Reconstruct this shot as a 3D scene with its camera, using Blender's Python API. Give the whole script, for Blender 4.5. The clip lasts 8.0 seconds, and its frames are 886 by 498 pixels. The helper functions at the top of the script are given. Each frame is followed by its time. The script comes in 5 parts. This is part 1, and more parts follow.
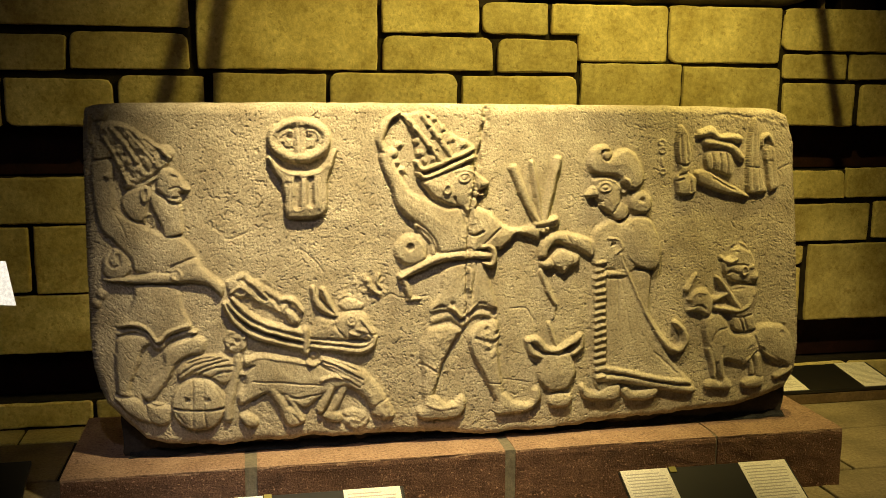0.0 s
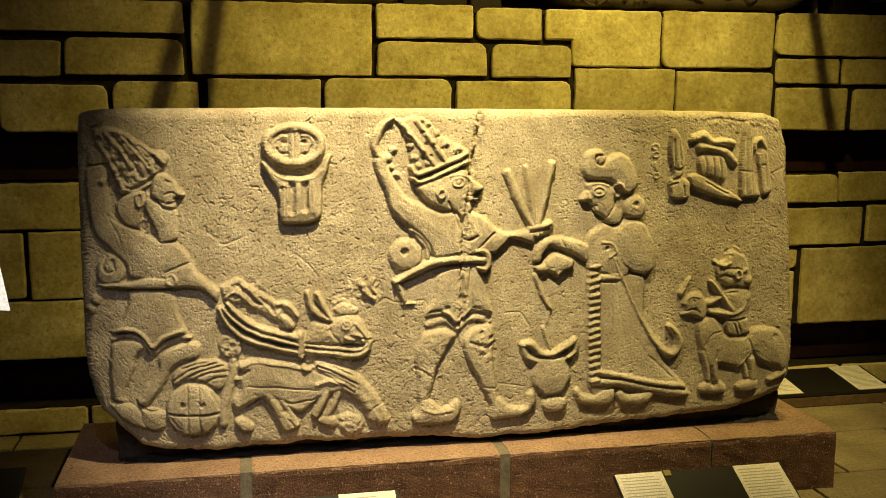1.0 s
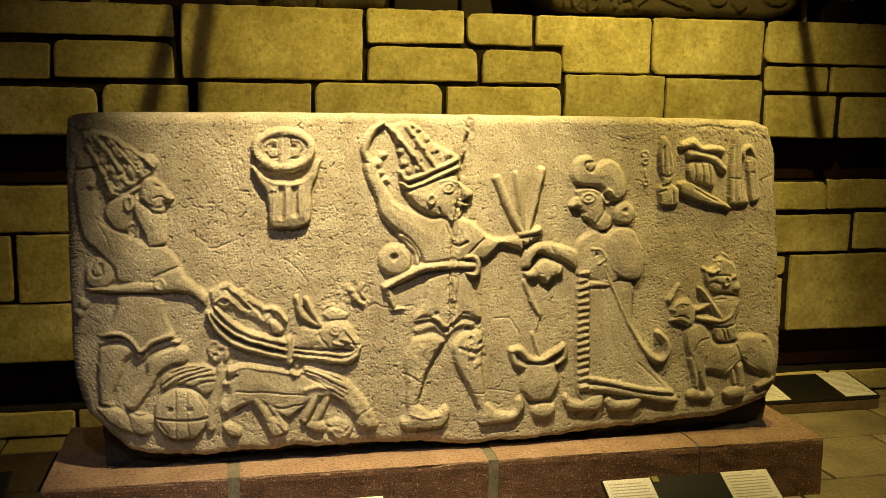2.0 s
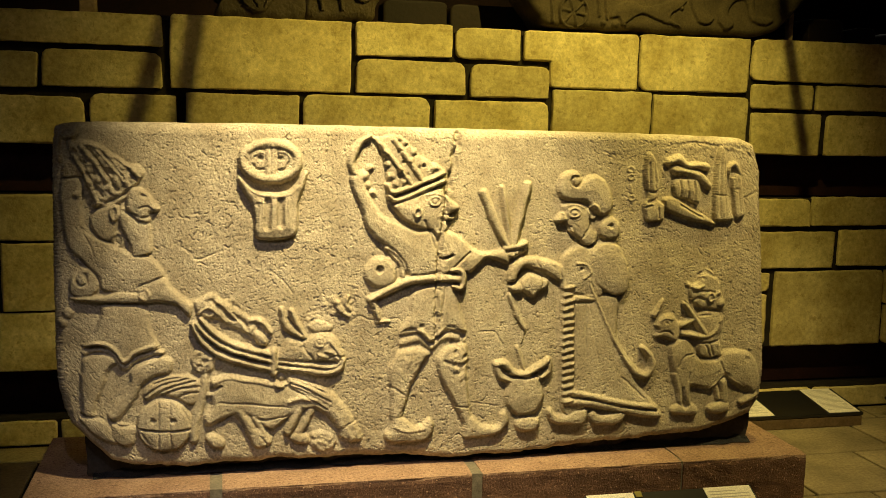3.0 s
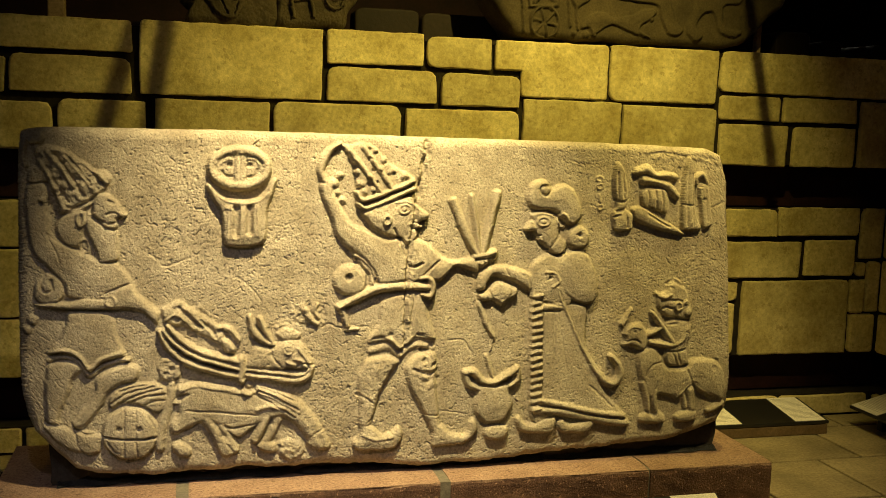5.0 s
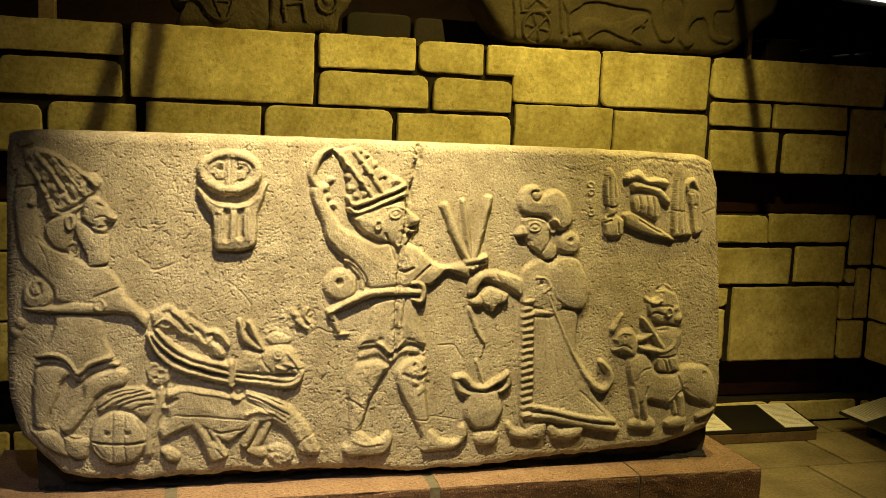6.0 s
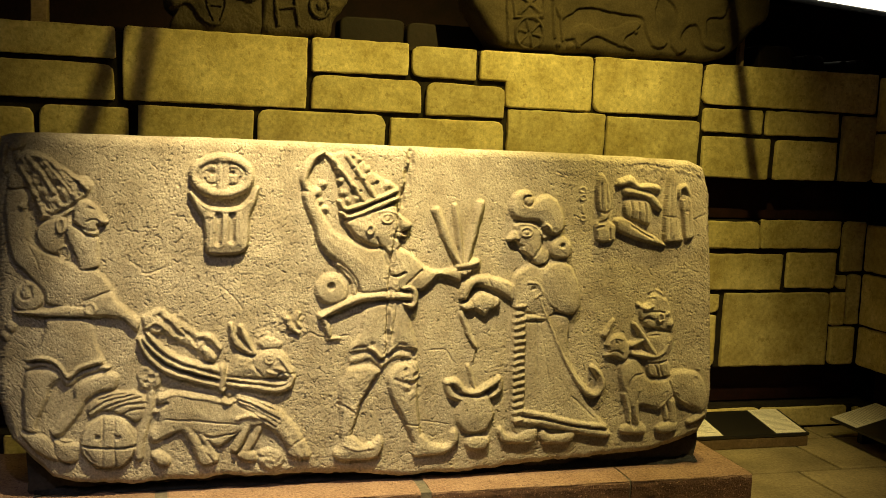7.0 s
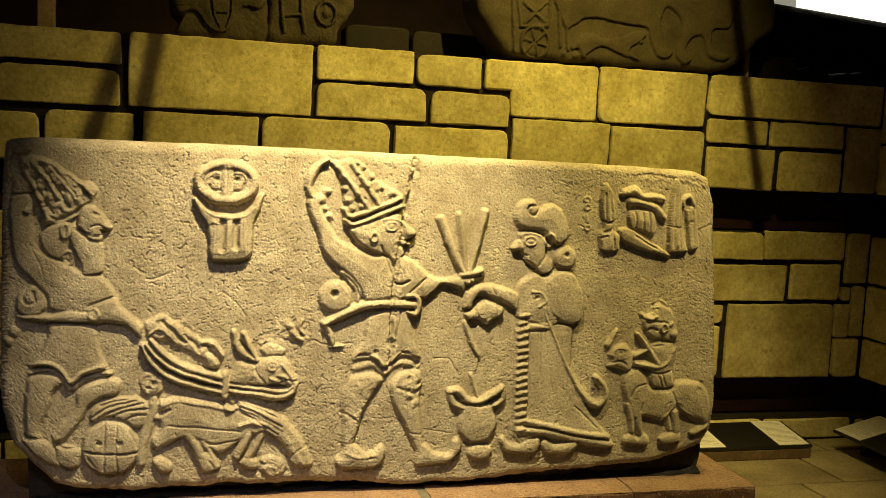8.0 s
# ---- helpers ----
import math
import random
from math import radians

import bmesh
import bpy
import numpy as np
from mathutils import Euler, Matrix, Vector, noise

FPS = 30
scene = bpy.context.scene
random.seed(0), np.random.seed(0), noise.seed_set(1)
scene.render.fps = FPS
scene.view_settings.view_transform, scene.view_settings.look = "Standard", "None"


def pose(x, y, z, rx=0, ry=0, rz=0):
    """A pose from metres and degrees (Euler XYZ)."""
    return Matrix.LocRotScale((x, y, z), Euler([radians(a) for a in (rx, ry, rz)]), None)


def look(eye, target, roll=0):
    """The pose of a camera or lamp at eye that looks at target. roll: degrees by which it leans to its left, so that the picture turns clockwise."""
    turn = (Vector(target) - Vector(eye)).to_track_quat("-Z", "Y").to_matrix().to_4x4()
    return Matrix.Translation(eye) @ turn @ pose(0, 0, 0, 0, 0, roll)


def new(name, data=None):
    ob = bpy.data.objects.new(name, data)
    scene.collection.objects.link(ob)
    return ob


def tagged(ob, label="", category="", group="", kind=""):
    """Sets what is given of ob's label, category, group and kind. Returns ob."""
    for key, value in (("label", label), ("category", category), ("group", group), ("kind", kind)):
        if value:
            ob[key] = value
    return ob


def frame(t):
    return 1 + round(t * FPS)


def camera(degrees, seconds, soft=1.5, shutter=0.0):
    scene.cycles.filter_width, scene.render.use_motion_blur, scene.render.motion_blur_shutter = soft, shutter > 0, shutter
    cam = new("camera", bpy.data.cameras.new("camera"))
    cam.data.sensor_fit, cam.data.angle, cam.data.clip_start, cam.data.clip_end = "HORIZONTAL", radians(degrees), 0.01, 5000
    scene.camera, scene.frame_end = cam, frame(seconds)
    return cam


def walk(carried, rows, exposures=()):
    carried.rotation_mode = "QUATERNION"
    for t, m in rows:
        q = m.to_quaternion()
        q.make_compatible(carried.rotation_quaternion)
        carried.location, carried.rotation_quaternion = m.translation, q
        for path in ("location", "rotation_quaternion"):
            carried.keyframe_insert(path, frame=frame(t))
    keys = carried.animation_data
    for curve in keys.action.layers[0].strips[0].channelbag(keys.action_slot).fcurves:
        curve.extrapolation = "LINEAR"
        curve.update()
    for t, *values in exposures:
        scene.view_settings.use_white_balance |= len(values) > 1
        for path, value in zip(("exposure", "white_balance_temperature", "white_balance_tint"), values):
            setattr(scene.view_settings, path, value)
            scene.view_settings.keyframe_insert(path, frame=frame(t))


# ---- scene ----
cam = camera(48.7, 8.0, 0.9)
# seconds, eye, yaw, pitch, roll
ROWS = [
    (0.0, (-0.722, -2.920, 1.279), -11.46, -8.70, 0.31),
    (0.5, (-0.721, -2.925, 1.281), -11.51, -8.66, 0.25),
    (1.0, (-0.719, -2.928, 1.278), -11.70, -8.39, 0.19),
    (1.5, (-0.719, -2.928, 1.280), -12.01, -8.36, 0.29),
    (3.0, (-0.713, -2.934, 1.286), -13.00, -7.42, 1.30),
    (3.5, (-0.710, -2.938, 1.285), -13.42, -7.23, 1.56),
    (4.0, (-0.709, -2.938, 1.285), -13.88, -7.22, 1.66),
    (4.5, (-0.706, -2.939, 1.287), -14.26, -6.96, 1.65),
    (5.0, (-0.702, -2.940, 1.286), -14.56, -6.89, 1.79),
    (6.5, (-0.698, -2.935, 1.289), -15.26, -6.47, 2.23),
    (7.0, (-0.696, -2.938, 1.288), -15.45, -6.33, 2.37),
    (7.5, (-0.697, -2.935, 1.287), -15.51, -6.15, 2.67),
    (8.0, (-0.700, -2.933, 1.287), -15.29, -5.84, 2.84),
]


def aim(eye, yaw, pitch, roll):
    a, b = radians(yaw), radians(pitch)
    way = Vector((-math.sin(a) * math.cos(b), math.cos(a) * math.cos(b), math.sin(b)))
    return look(eye, Vector(eye) + way, roll)


walk(cam, [(t, aim(eye, yaw, pitch, roll)) for t, eye, yaw, pitch, roll in ROWS])

# ---- world and lamps ----
world = bpy.data.worlds.new("world")
scene.world = world
world.use_nodes = True
world.node_tree.nodes["Background"].inputs[0].default_value = (0.6, 0.55, 0.5, 1)
world.node_tree.nodes["Background"].inputs[1].default_value = 0.0
scene.view_settings.exposure = 0.0

CEIL = 3.3


def spot(name, eye, target, watts, degrees, blend, colour, radius):
    data = bpy.data.lights.new(name, "SPOT")
    data.energy, data.color, data.spot_size, data.spot_blend, data.shadow_soft_size = watts, colour, radians(degrees), blend, radius
    ob = new(name, data)
    ob.matrix_world = look(eye, target)
    return ob


SPOTS = [
    ((-0.24, -1.12, 3.0), (-0.25, 0.0, 0.98), 755, 46.5, 1.0, (1.0, 0.80, 0.42), 0.022),
    ((1.02, -1.25, 3.0), (1.14, 0.0, 0.92), 280, 41, 1.0, (1.0, 0.77, 0.31), 0.022),
    ((0.84, -0.45, 3.0), (0.46, 0.99, 1.26), 250, 88, 0.95, (1.0, 0.79, 0.18), 0.010),
    ((-1.9, -2.4, 3.0), (-1.22, -1.2, 1.0), 420, 18, 0.6, (1.0, 0.96, 0.92), 0.03),
    ((-0.90, -2.50, 3.0), (-0.55, 0.0, 0.22), 70, 30, 1.0, (1.0, 0.88, 1.0), 0.03),
]
for eye, target, watts, degrees, blend, colour, radius in SPOTS:
    spot("spot_light", eye, target, watts, degrees, blend, colour, radius)
# fill lamp added out of view, standing in for the room's other lights
panel = bpy.data.lights.new("fill_light", "AREA")
panel.shape, panel.size, panel.size_y, panel.energy, panel.color = "RECTANGLE", 1.2, 0.6, 8, (1.0, 0.95, 1.0)
new("fill_light", panel).matrix_world = look((-1.6, -3.6, CEIL - 0.06), (-1.4, -3.4, 0))


# ---- materials ----
def material(name, dark, light, scale=8.0, grain=120.0, rough=0.85, bump=0.3, dist=0.004, vary=0.0, metal=0.0, speck=None, specks=0.0, island=False, pits=0.0, contrast=1.0):
    """A stone-like surface: two colours mixed by broad noise, fine grain, optional specks, stains and relief."""
    m = bpy.data.materials.new(name)
    m.use_nodes = True
    n, l = m.node_tree.nodes, m.node_tree.links
    bsdf = n["Principled BSDF"]
    bsdf.inputs["Roughness"].default_value, bsdf.inputs["Metallic"].default_value = rough, metal
    bsdf.inputs["Specular IOR Level"].default_value = 0.25
    co = n.new("ShaderNodeTexCoord")

    def tex(s, detail=5.0, r=0.6):
        t = n.new("ShaderNodeTexNoise")
        t.inputs["Scale"].default_value, t.inputs["Detail"].default_value, t.inputs["Roughness"].default_value = s, detail, r
        l.new(co.outputs["Object"], t.inputs["Vector"])
        return t

    def mix(kind, fac, a, b):
        x = n.new("ShaderNodeMix")
        x.data_type, x.blend_type = "RGBA", kind
        for socket, value in ((x.inputs[0], fac), (x.inputs[6], a), (x.inputs[7], b)):
            if isinstance(value, (int, float, tuple)):
                socket.default_value = value
            else:
                l.new(value, socket)
        return x.outputs[2]

    def ramp(value, a, b, lo=0.0, hi=1.0):
        r = n.new("ShaderNodeMapRange")
        r.inputs[1].default_value, r.inputs[2].default_value, r.inputs[3].default_value, r.inputs[4].default_value = a, b, lo, hi
        l.new(value, r.inputs[0])
        return r.outputs[0]

    broad, fine = tex(scale), tex(grain, 3.0, 0.7)
    colour = mix("MIX", ramp(broad.outputs[0], 0.32, 0.68), (*dark, 1), (*light, 1))
    grey = mix("MIX", ramp(fine.outputs[0], 0.3, 0.7), (1 - 0.28 * contrast,) * 3 + (1,), (1 + 0.18 * contrast,) * 3 + (1,))
    colour = mix("MULTIPLY", 1.0, colour, grey)
    if speck:
        s = tex(grain * 0.6, 2.0, 0.8)
        colour = mix("MIX", ramp(s.outputs[0], 0.60, 0.67, 0.0, specks), colour, (*speck, 1))
    if vary:
        info = n.new("ShaderNodeNewGeometry" if island else "ShaderNodeObjectInfo")
        v = ramp(info.outputs["Random Per Island" if island else "Random"], 0, 1, 1 - vary, 1 + vary)
        c = n.new("ShaderNodeCombineColor")
        for socket in c.inputs:
            l.new(v, socket)
        colour = mix("MULTIPLY", 1.0, colour, c.outputs[0])
    l.new(colour, bsdf.inputs["Base Color"])
    height = fine.outputs[0]
    if pits:
        v = n.new("ShaderNodeTexVoronoi")
        v.inputs["Scale"].default_value = pits
        l.new(co.outputs["Object"], v.inputs["Vector"])
        mask, grit = tex(9.0, 4.0, 0.6), tex(grain * 2.6, 2.0, 0.7)
        pit = n.new("ShaderNodeMath")
        pit.operation = "MULTIPLY"
        l.new(ramp(v.outputs[0], 0.0, 0.40, -0.9, 0.0), pit.inputs[0])
        l.new(ramp(mask.outputs[0], 0.42, 0.62, 0.0, 1.0), pit.inputs[1])
        add = n.new("ShaderNodeMath")
        l.new(pit.outputs[0], add.inputs[0])
        l.new(fine.outputs[0], add.inputs[1])
        more = n.new("ShaderNodeMath")
        more.operation = "MULTIPLY_ADD"
        more.inputs[1].default_value = 0.5
        l.new(grit.outputs[0], more.inputs[0])
        l.new(add.outputs[0], more.inputs[2])
        height = more.outputs[0]
    b = n.new("ShaderNodeBump")
    b.inputs["Strength"].default_value, b.inputs["Distance"].default_value = bump, dist
    l.new(height, b.inputs["Height"])
    l.new(b.outputs[0], bsdf.inputs["Normal"])
    return m


def plain(name, colour, rough=0.6, metal=0.0, glow=0.0):
    m = bpy.data.materials.new(name)
    m.use_nodes = True
    bsdf = m.node_tree.nodes["Principled BSDF"]
    bsdf.inputs["Base Color"].default_value = (*colour, 1)
    bsdf.inputs["Roughness"].default_value, bsdf.inputs["Metallic"].default_value = rough, metal
    if glow:
        bsdf.inputs["Emission Color"].default_value, bsdf.inputs["Emission Strength"].default_value = (*colour, 1), glow
    return m


RELIEF = material("carved_limestone", (0.30, 0.25, 0.165), (0.50, 0.435, 0.31), 9.0, 120.0, 0.92, 0.45, 0.005, pits=100.0, speck=(0.21, 0.155, 0.085), specks=0.5, contrast=1.2)
# foot of the carved stone, with the shade it stands in put into the colour
SHADED_FOOT = material("shaded_stone_foot", (0.03, 0.027, 0.022), (0.06, 0.054, 0.045), 10.0, 90.0, 0.9, 0.5)
ASHLAR = material("tan_ashlar", (0.38, 0.30, 0.11), (0.66, 0.56, 0.27), 5.0, 60.0, 0.88, 0.4, 0.004, vary=0.15, speck=(0.26, 0.19, 0.07), specks=0.5, contrast=1.0, pits=34.0)
MORTAR = material("dark_joint", (0.008, 0.006, 0.004), (0.025, 0.019, 0.012), 20.0, 90.0, 0.95, 0.5)
TIMBER = material("dark_red_timber", (0.016, 0.005, 0.004), (0.034, 0.010, 0.007), 6.0, 60.0, 0.7, 0.3)
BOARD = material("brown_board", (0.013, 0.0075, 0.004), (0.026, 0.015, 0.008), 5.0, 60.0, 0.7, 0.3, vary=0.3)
TIMBER_BASE = material("brown_base", (0.10, 0.065, 0.03), (0.15, 0.10, 0.05), 8.0, 80.0, 0.7, 0.3)
POST = material("pale_wood_post", (0.30, 0.20, 0.10), (0.42, 0.30, 0.16), 12.0, 80.0, 0.6, 0.2)
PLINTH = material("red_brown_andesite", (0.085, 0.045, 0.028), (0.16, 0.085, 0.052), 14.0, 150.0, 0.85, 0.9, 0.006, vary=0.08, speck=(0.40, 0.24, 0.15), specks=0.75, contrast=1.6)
# the plinth's andesite made paler: light on its tops put into the colour
LIT_TOP = material("andesite_lit_top", (0.30, 0.185, 0.115), (0.42, 0.275, 0.175), 9.0, 110.0, 0.85, 1.0, 0.008, vary=0.08, speck=(0.13, 0.07, 0.045), specks=0.7, contrast=1.5)
GROUT = material("grey_grout", (0.12, 0.105, 0.075), (0.19, 0.165, 0.115), 12.0, 90.0, 0.9, 0.4)
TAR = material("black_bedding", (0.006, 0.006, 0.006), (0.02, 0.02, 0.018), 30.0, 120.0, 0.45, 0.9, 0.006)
PAVING = material("tan_paving", (0.20, 0.16, 0.085), (0.34, 0.275, 0.15), 5.0, 80.0, 0.7, 0.35, vary=0.18, speck=(0.14, 0.10, 0.05), specks=0.4)
PLASTER = material("dim_plaster", (0.20, 0.17, 0.13), (0.26, 0.22, 0.17), 1.5, 60.0, 0.9, 0.2)
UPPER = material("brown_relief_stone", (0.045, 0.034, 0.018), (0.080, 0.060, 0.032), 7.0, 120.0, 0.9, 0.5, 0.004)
BLACK = plain("black_panel", (0.012, 0.011, 0.010), 0.35)
PAPER = material("cream_paper", (0.74, 0.69, 0.58), (0.80, 0.76, 0.66), 5.0, 200.0, 0.7, 0.05)
INK = plain("ink", (0.42, 0.39, 0.34), 0.8)
OLIVE = plain("olive_tag", (0.20, 0.17, 0.03), 0.6)
METAL = plain("dark_metal", (0.05, 0.05, 0.05), 0.4, 0.8)
TUBE = plain("lit_diffuser", (1.0, 0.93, 0.72), 0.5, 0.0, 2.2)
TUBE_DIM = plain("diffuser_end", (0.75, 0.72, 0.55), 0.5, 0.0, 0.35)


# ---- mesh helpers ----
def part(name, bm, mat, parent=None, label=""):
    me = bpy.data.meshes.new(name)
    bm.to_mesh(me)
    bm.free()
    me.materials.append(mat)
    ob = new(name, me)
    ob.parent = parent
    if label:
        ob["label"] = label
    return ob


def empty(name, place=(0, 0, 0), turn=0.0):
    ob = new(name)
    ob.empty_display_size = 0.1
    ob.matrix_world = pose(*place, 0, 0, turn)
    return ob


def box(bm, x0, y0, z0, x1, y1, z1, bevel=0.0):
    m = Matrix.LocRotScale(((x0 + x1) / 2, (y0 + y1) / 2, (z0 + z1) / 2), None, (x1 - x0, y1 - y0, z1 - z0))
    made = bmesh.ops.create_cube(bm, size=1, matrix=m)["verts"]
    if bevel:
        edges = list({e for v in made for e in v.link_edges})
        bmesh.ops.bevel(bm, geom=edges, offset=bevel, segments=2, affect="EDGES", profile=0.5)
    return bm


def boxed(name, mat, parent, x0, y0, z0, x1, y1, z1, bevel=0.0, label=""):
    return part(name, box(bmesh.new(), x0, y0, z0, x1, y1, z1, bevel), mat, parent, label)


def cylinder(bm, a, b, r0, r1=None, sides=16):
    a, b = Vector(a), Vector(b)
    m = Matrix.Translation((a + b) / 2) @ (b - a).to_track_quat("Z", "Y").to_matrix().to_4x4()
    bmesh.ops.create_cone(bm, cap_ends=True, segments=sides, radius1=r0, radius2=r0 if r1 is None else r1, depth=(b - a).length, matrix=m)
    return bm


def rounded(points, radii, steps=3):
    """The outline of a polygon with its corners rounded, one radius a corner."""
    out, n = [], len(points)
    for i, p in enumerate(points):
        p = Vector(p)
        a, b = (Vector(points[i - 1]) - p), (Vector(points[(i + 1) % n]) - p)
        r = min(radii[i], a.length * 0.45, b.length * 0.45)
        a, b = p + a.normalized() * r, p + b.normalized() * r
        for k in range(steps + 1):
            t = k / steps
            out.append((1 - t) ** 2 * a + 2 * t * (1 - t) * p + t * t * b)
    return out


def slab_of(name, outline, front, back, mat, parent, bulge=0.002, inset=0.0055, wobble=0.0024, turn=None):
    """A stone with that outline in x and z: a front face with softened, slightly uneven edges, sides and no back."""
    rng = random.Random(name + str(round(outline[0][0], 3)) + str(round(outline[0][1], 3)))
    fine = []
    for i, p in enumerate(outline):
        q = outline[(i + 1) % len(outline)]
        steps = max(1, int((q - p).length / 0.04))
        fine += [p.lerp(q, k / steps) for k in range(steps)]
    facing = 1 if sum(p.x * q.y - q.x * p.y for p, q in zip(fine, fine[1:] + fine[:1])) > 0 else -1
    bm, rings = bmesh.new(), []
    centre = sum(fine, Vector((0.0, 0.0))) / len(fine)
    convex = len(outline) == 16
    for depth, pull in ((back, 0.0), (front + inset * 0.7, 0.0), (front + bulge * 0.4, inset * 0.45), (front, inset * 1.1), (front - bulge * 0.4, inset * (1.9 if convex else 1.35))):
        ring = []
        for i, p in enumerate(fine):
            if convex:
                d = centre - p
                q = p + d.normalized() * min(pull, d.length * 0.5)
            else:
                along = fine[(i + 1) % len(fine)] - fine[i - 1]
                q = p + Vector((-along.y, along.x)).normalized() * pull * facing
            w = wobble if pull < inset else 0.0
            deep = rng.uniform(-wobble, wobble) * 0.7 if 0 < pull < inset else 0.0
            ring.append(bm.verts.new((q.x + rng.uniform(-w, w), depth + deep, q.y + rng.uniform(-w, w))))
        rings.append(ring)
    k = len(fine)
    for a, b in zip(rings, rings[1:]):
        for i in range(k):
            bm.faces.new((a[i], a[(i + 1) % k], b[(i + 1) % k], b[i]))
    face = bm.faces.new(rings[-1])
    bmesh.ops.recalc_face_normals(bm, faces=bm.faces)
    for f in bm.faces:
        f.smooth = f is not face
    if turn:
        bm.transform(turn)
    return part(name, bm, mat, parent)


# ---- the room ----
WALL, TOP, EAST = 0.99, 1.665, 2.46
BEAMS = ((0.105, 0.295), (0.98, 1.175))


def backing(x0, y0, x1, y1, dx, dy):
    """The joints' bed of a wall, set back where the timber courses lie."""
    bm = box(bmesh.new(), x0 + dx, y0 + dy, 0.0, x1, y1, TOP - 0.02)
    for z0, z1 in ((0.0, 0.101), (0.299, 0.976), (1.179, TOP - 0.02)):
        if dy:
            box(bm, x0, y0, z0, x1, y0 + dy - 0.001, z1)
        else:
            box(bm, x0, y0, z0, x0 + dx - 0.001, y1, z1)
    return bm


wall = tagged(part("wall_north", backing(-4.2, WALL + 0.022, EAST + 0.3, WALL + 0.42, 0, 0.14), MORTAR), "tan ashlar museum wall with dark joints and timber beam courses", "wall", kind="structure")
for z0, z1 in BEAMS:
    for x0, x1 in ((-4.1, -2.0), (-1.99, 0.3), (0.31, EAST + 0.1)):
        boxed("timber_beam", TIMBER, wall, x0, WALL + 0.12, z0 + 0.002, x1, WALL + 0.158, z1 - 0.002, 0.004, "dark red-brown timber course")

wall_e = tagged(part("wall_east", backing(EAST + 0.022, -5.5, EAST + 0.3, WALL + 0.02, 0.14, 0), MORTAR), "dim tan ashlar return wall with dark joints", "wall", kind="structure")
for z0, z1 in BEAMS:
    boxed("timber_beam", TIMBER, wall_e, EAST + 0.12, -5.4, z0 + 0.002, EAST + 0.158, WALL - 0.01, z1 - 0.002, 0.004)

upper = tagged(boxed("wall_upper", TIMBER, None, -4.2, 2.7, 0.0, 5.2, 2.85, CEIL), "very dark timber wall above the stone ledge", "wall", kind="structure")
tagged(boxed("wall_east_upper", PLASTER, None, 5.2, -5.5, 0, 5.35, 2.85, CEIL), "dim plastered side wall", "wall", kind="structure")
tagged(boxed("wall_west", PLASTER, None, -4.35, -5.5, 0, -4.2, 2.85, CEIL), "dim plastered side wall", "wall", kind="structure")
tagged(boxed("wall_south", PLASTER, None, -4.35, -5.65, 0, 5.35, -5.5, CEIL), "dim plastered end wall", "wall", kind="structure")
tagged(boxed("ceiling", PLASTER, None, -4.35, -5.65, CEIL, 5.35, 2.85, CEIL + 0.12), "dim plastered ceiling", "ceiling", kind="structure")
floor = tagged(boxed("floor", MORTAR, None, -4.35, -5.65, -0.12, 5.35, 2.85, -0.012), "tan stone paved museum floor with dark joints", "floor", kind="structure")

# ---- the carved slab ----
NX, NZ = 1260, 600


def bound(values, at):
    return np.interp(at, [v[0] for v in values], [v[1] for v in values])


def field(shape, cells, seed):
    """Smooth noise of about -1 to 1 with that many cells across, turned by an angle of its own."""
    rng = np.random.default_rng(seed)
    size = 128
    g = rng.uniform(-1, 1, (size, size))
    r, c = np.meshgrid(np.linspace(0, cells * max(shape[0], 2) / max(shape[1], 2), shape[0]), np.linspace(0, cells, shape[1]), indexing="ij")
    turn = rng.uniform(0.3, 1.2)
    r, c = 500 + r * math.cos(turn) - c * math.sin(turn), 500 + r * math.sin(turn) + c * math.cos(turn)
    i, j = np.floor(r).astype(int), np.floor(c).astype(int)
    a, b = r - i, c - j
    a, b = a * a * (3 - 2 * a), b * b * (3 - 2 * b)
    i0, j0, i1, j1 = i % size, j % size, (i + 1) % size, (j + 1) % size
    return (g[i0, j0] * (1 - a) + g[i1, j0] * a) * (1 - b) + (g[i0, j1] * (1 - a) + g[i1, j1] * a) * b


def curve(points, steps=4, closed=True):
    """A smooth line through points of two or three numbers."""
    p, n, out = np.array(points, float), len(points), []
    if n < 3:
        return p
    for i in range(n if closed else n - 1):
        if closed:
            a, b, c, d = p[i - 1], p[i], p[(i + 1) % n], p[(i + 2) % n]
        else:
            a, b, c, d = p[max(i - 1, 0)], p[i], p[i + 1], p[min(i + 2, n - 1)]
        for k in range(steps):
            t = k / steps
            out.append(0.5 * (2 * b + (c - a) * t + (2 * a - 5 * b + 4 * c - d) * t * t + (3 * b - a - 3 * c + d) * t ** 3))
    if not closed:
        out.append(p[-1])
    return np.array(out)


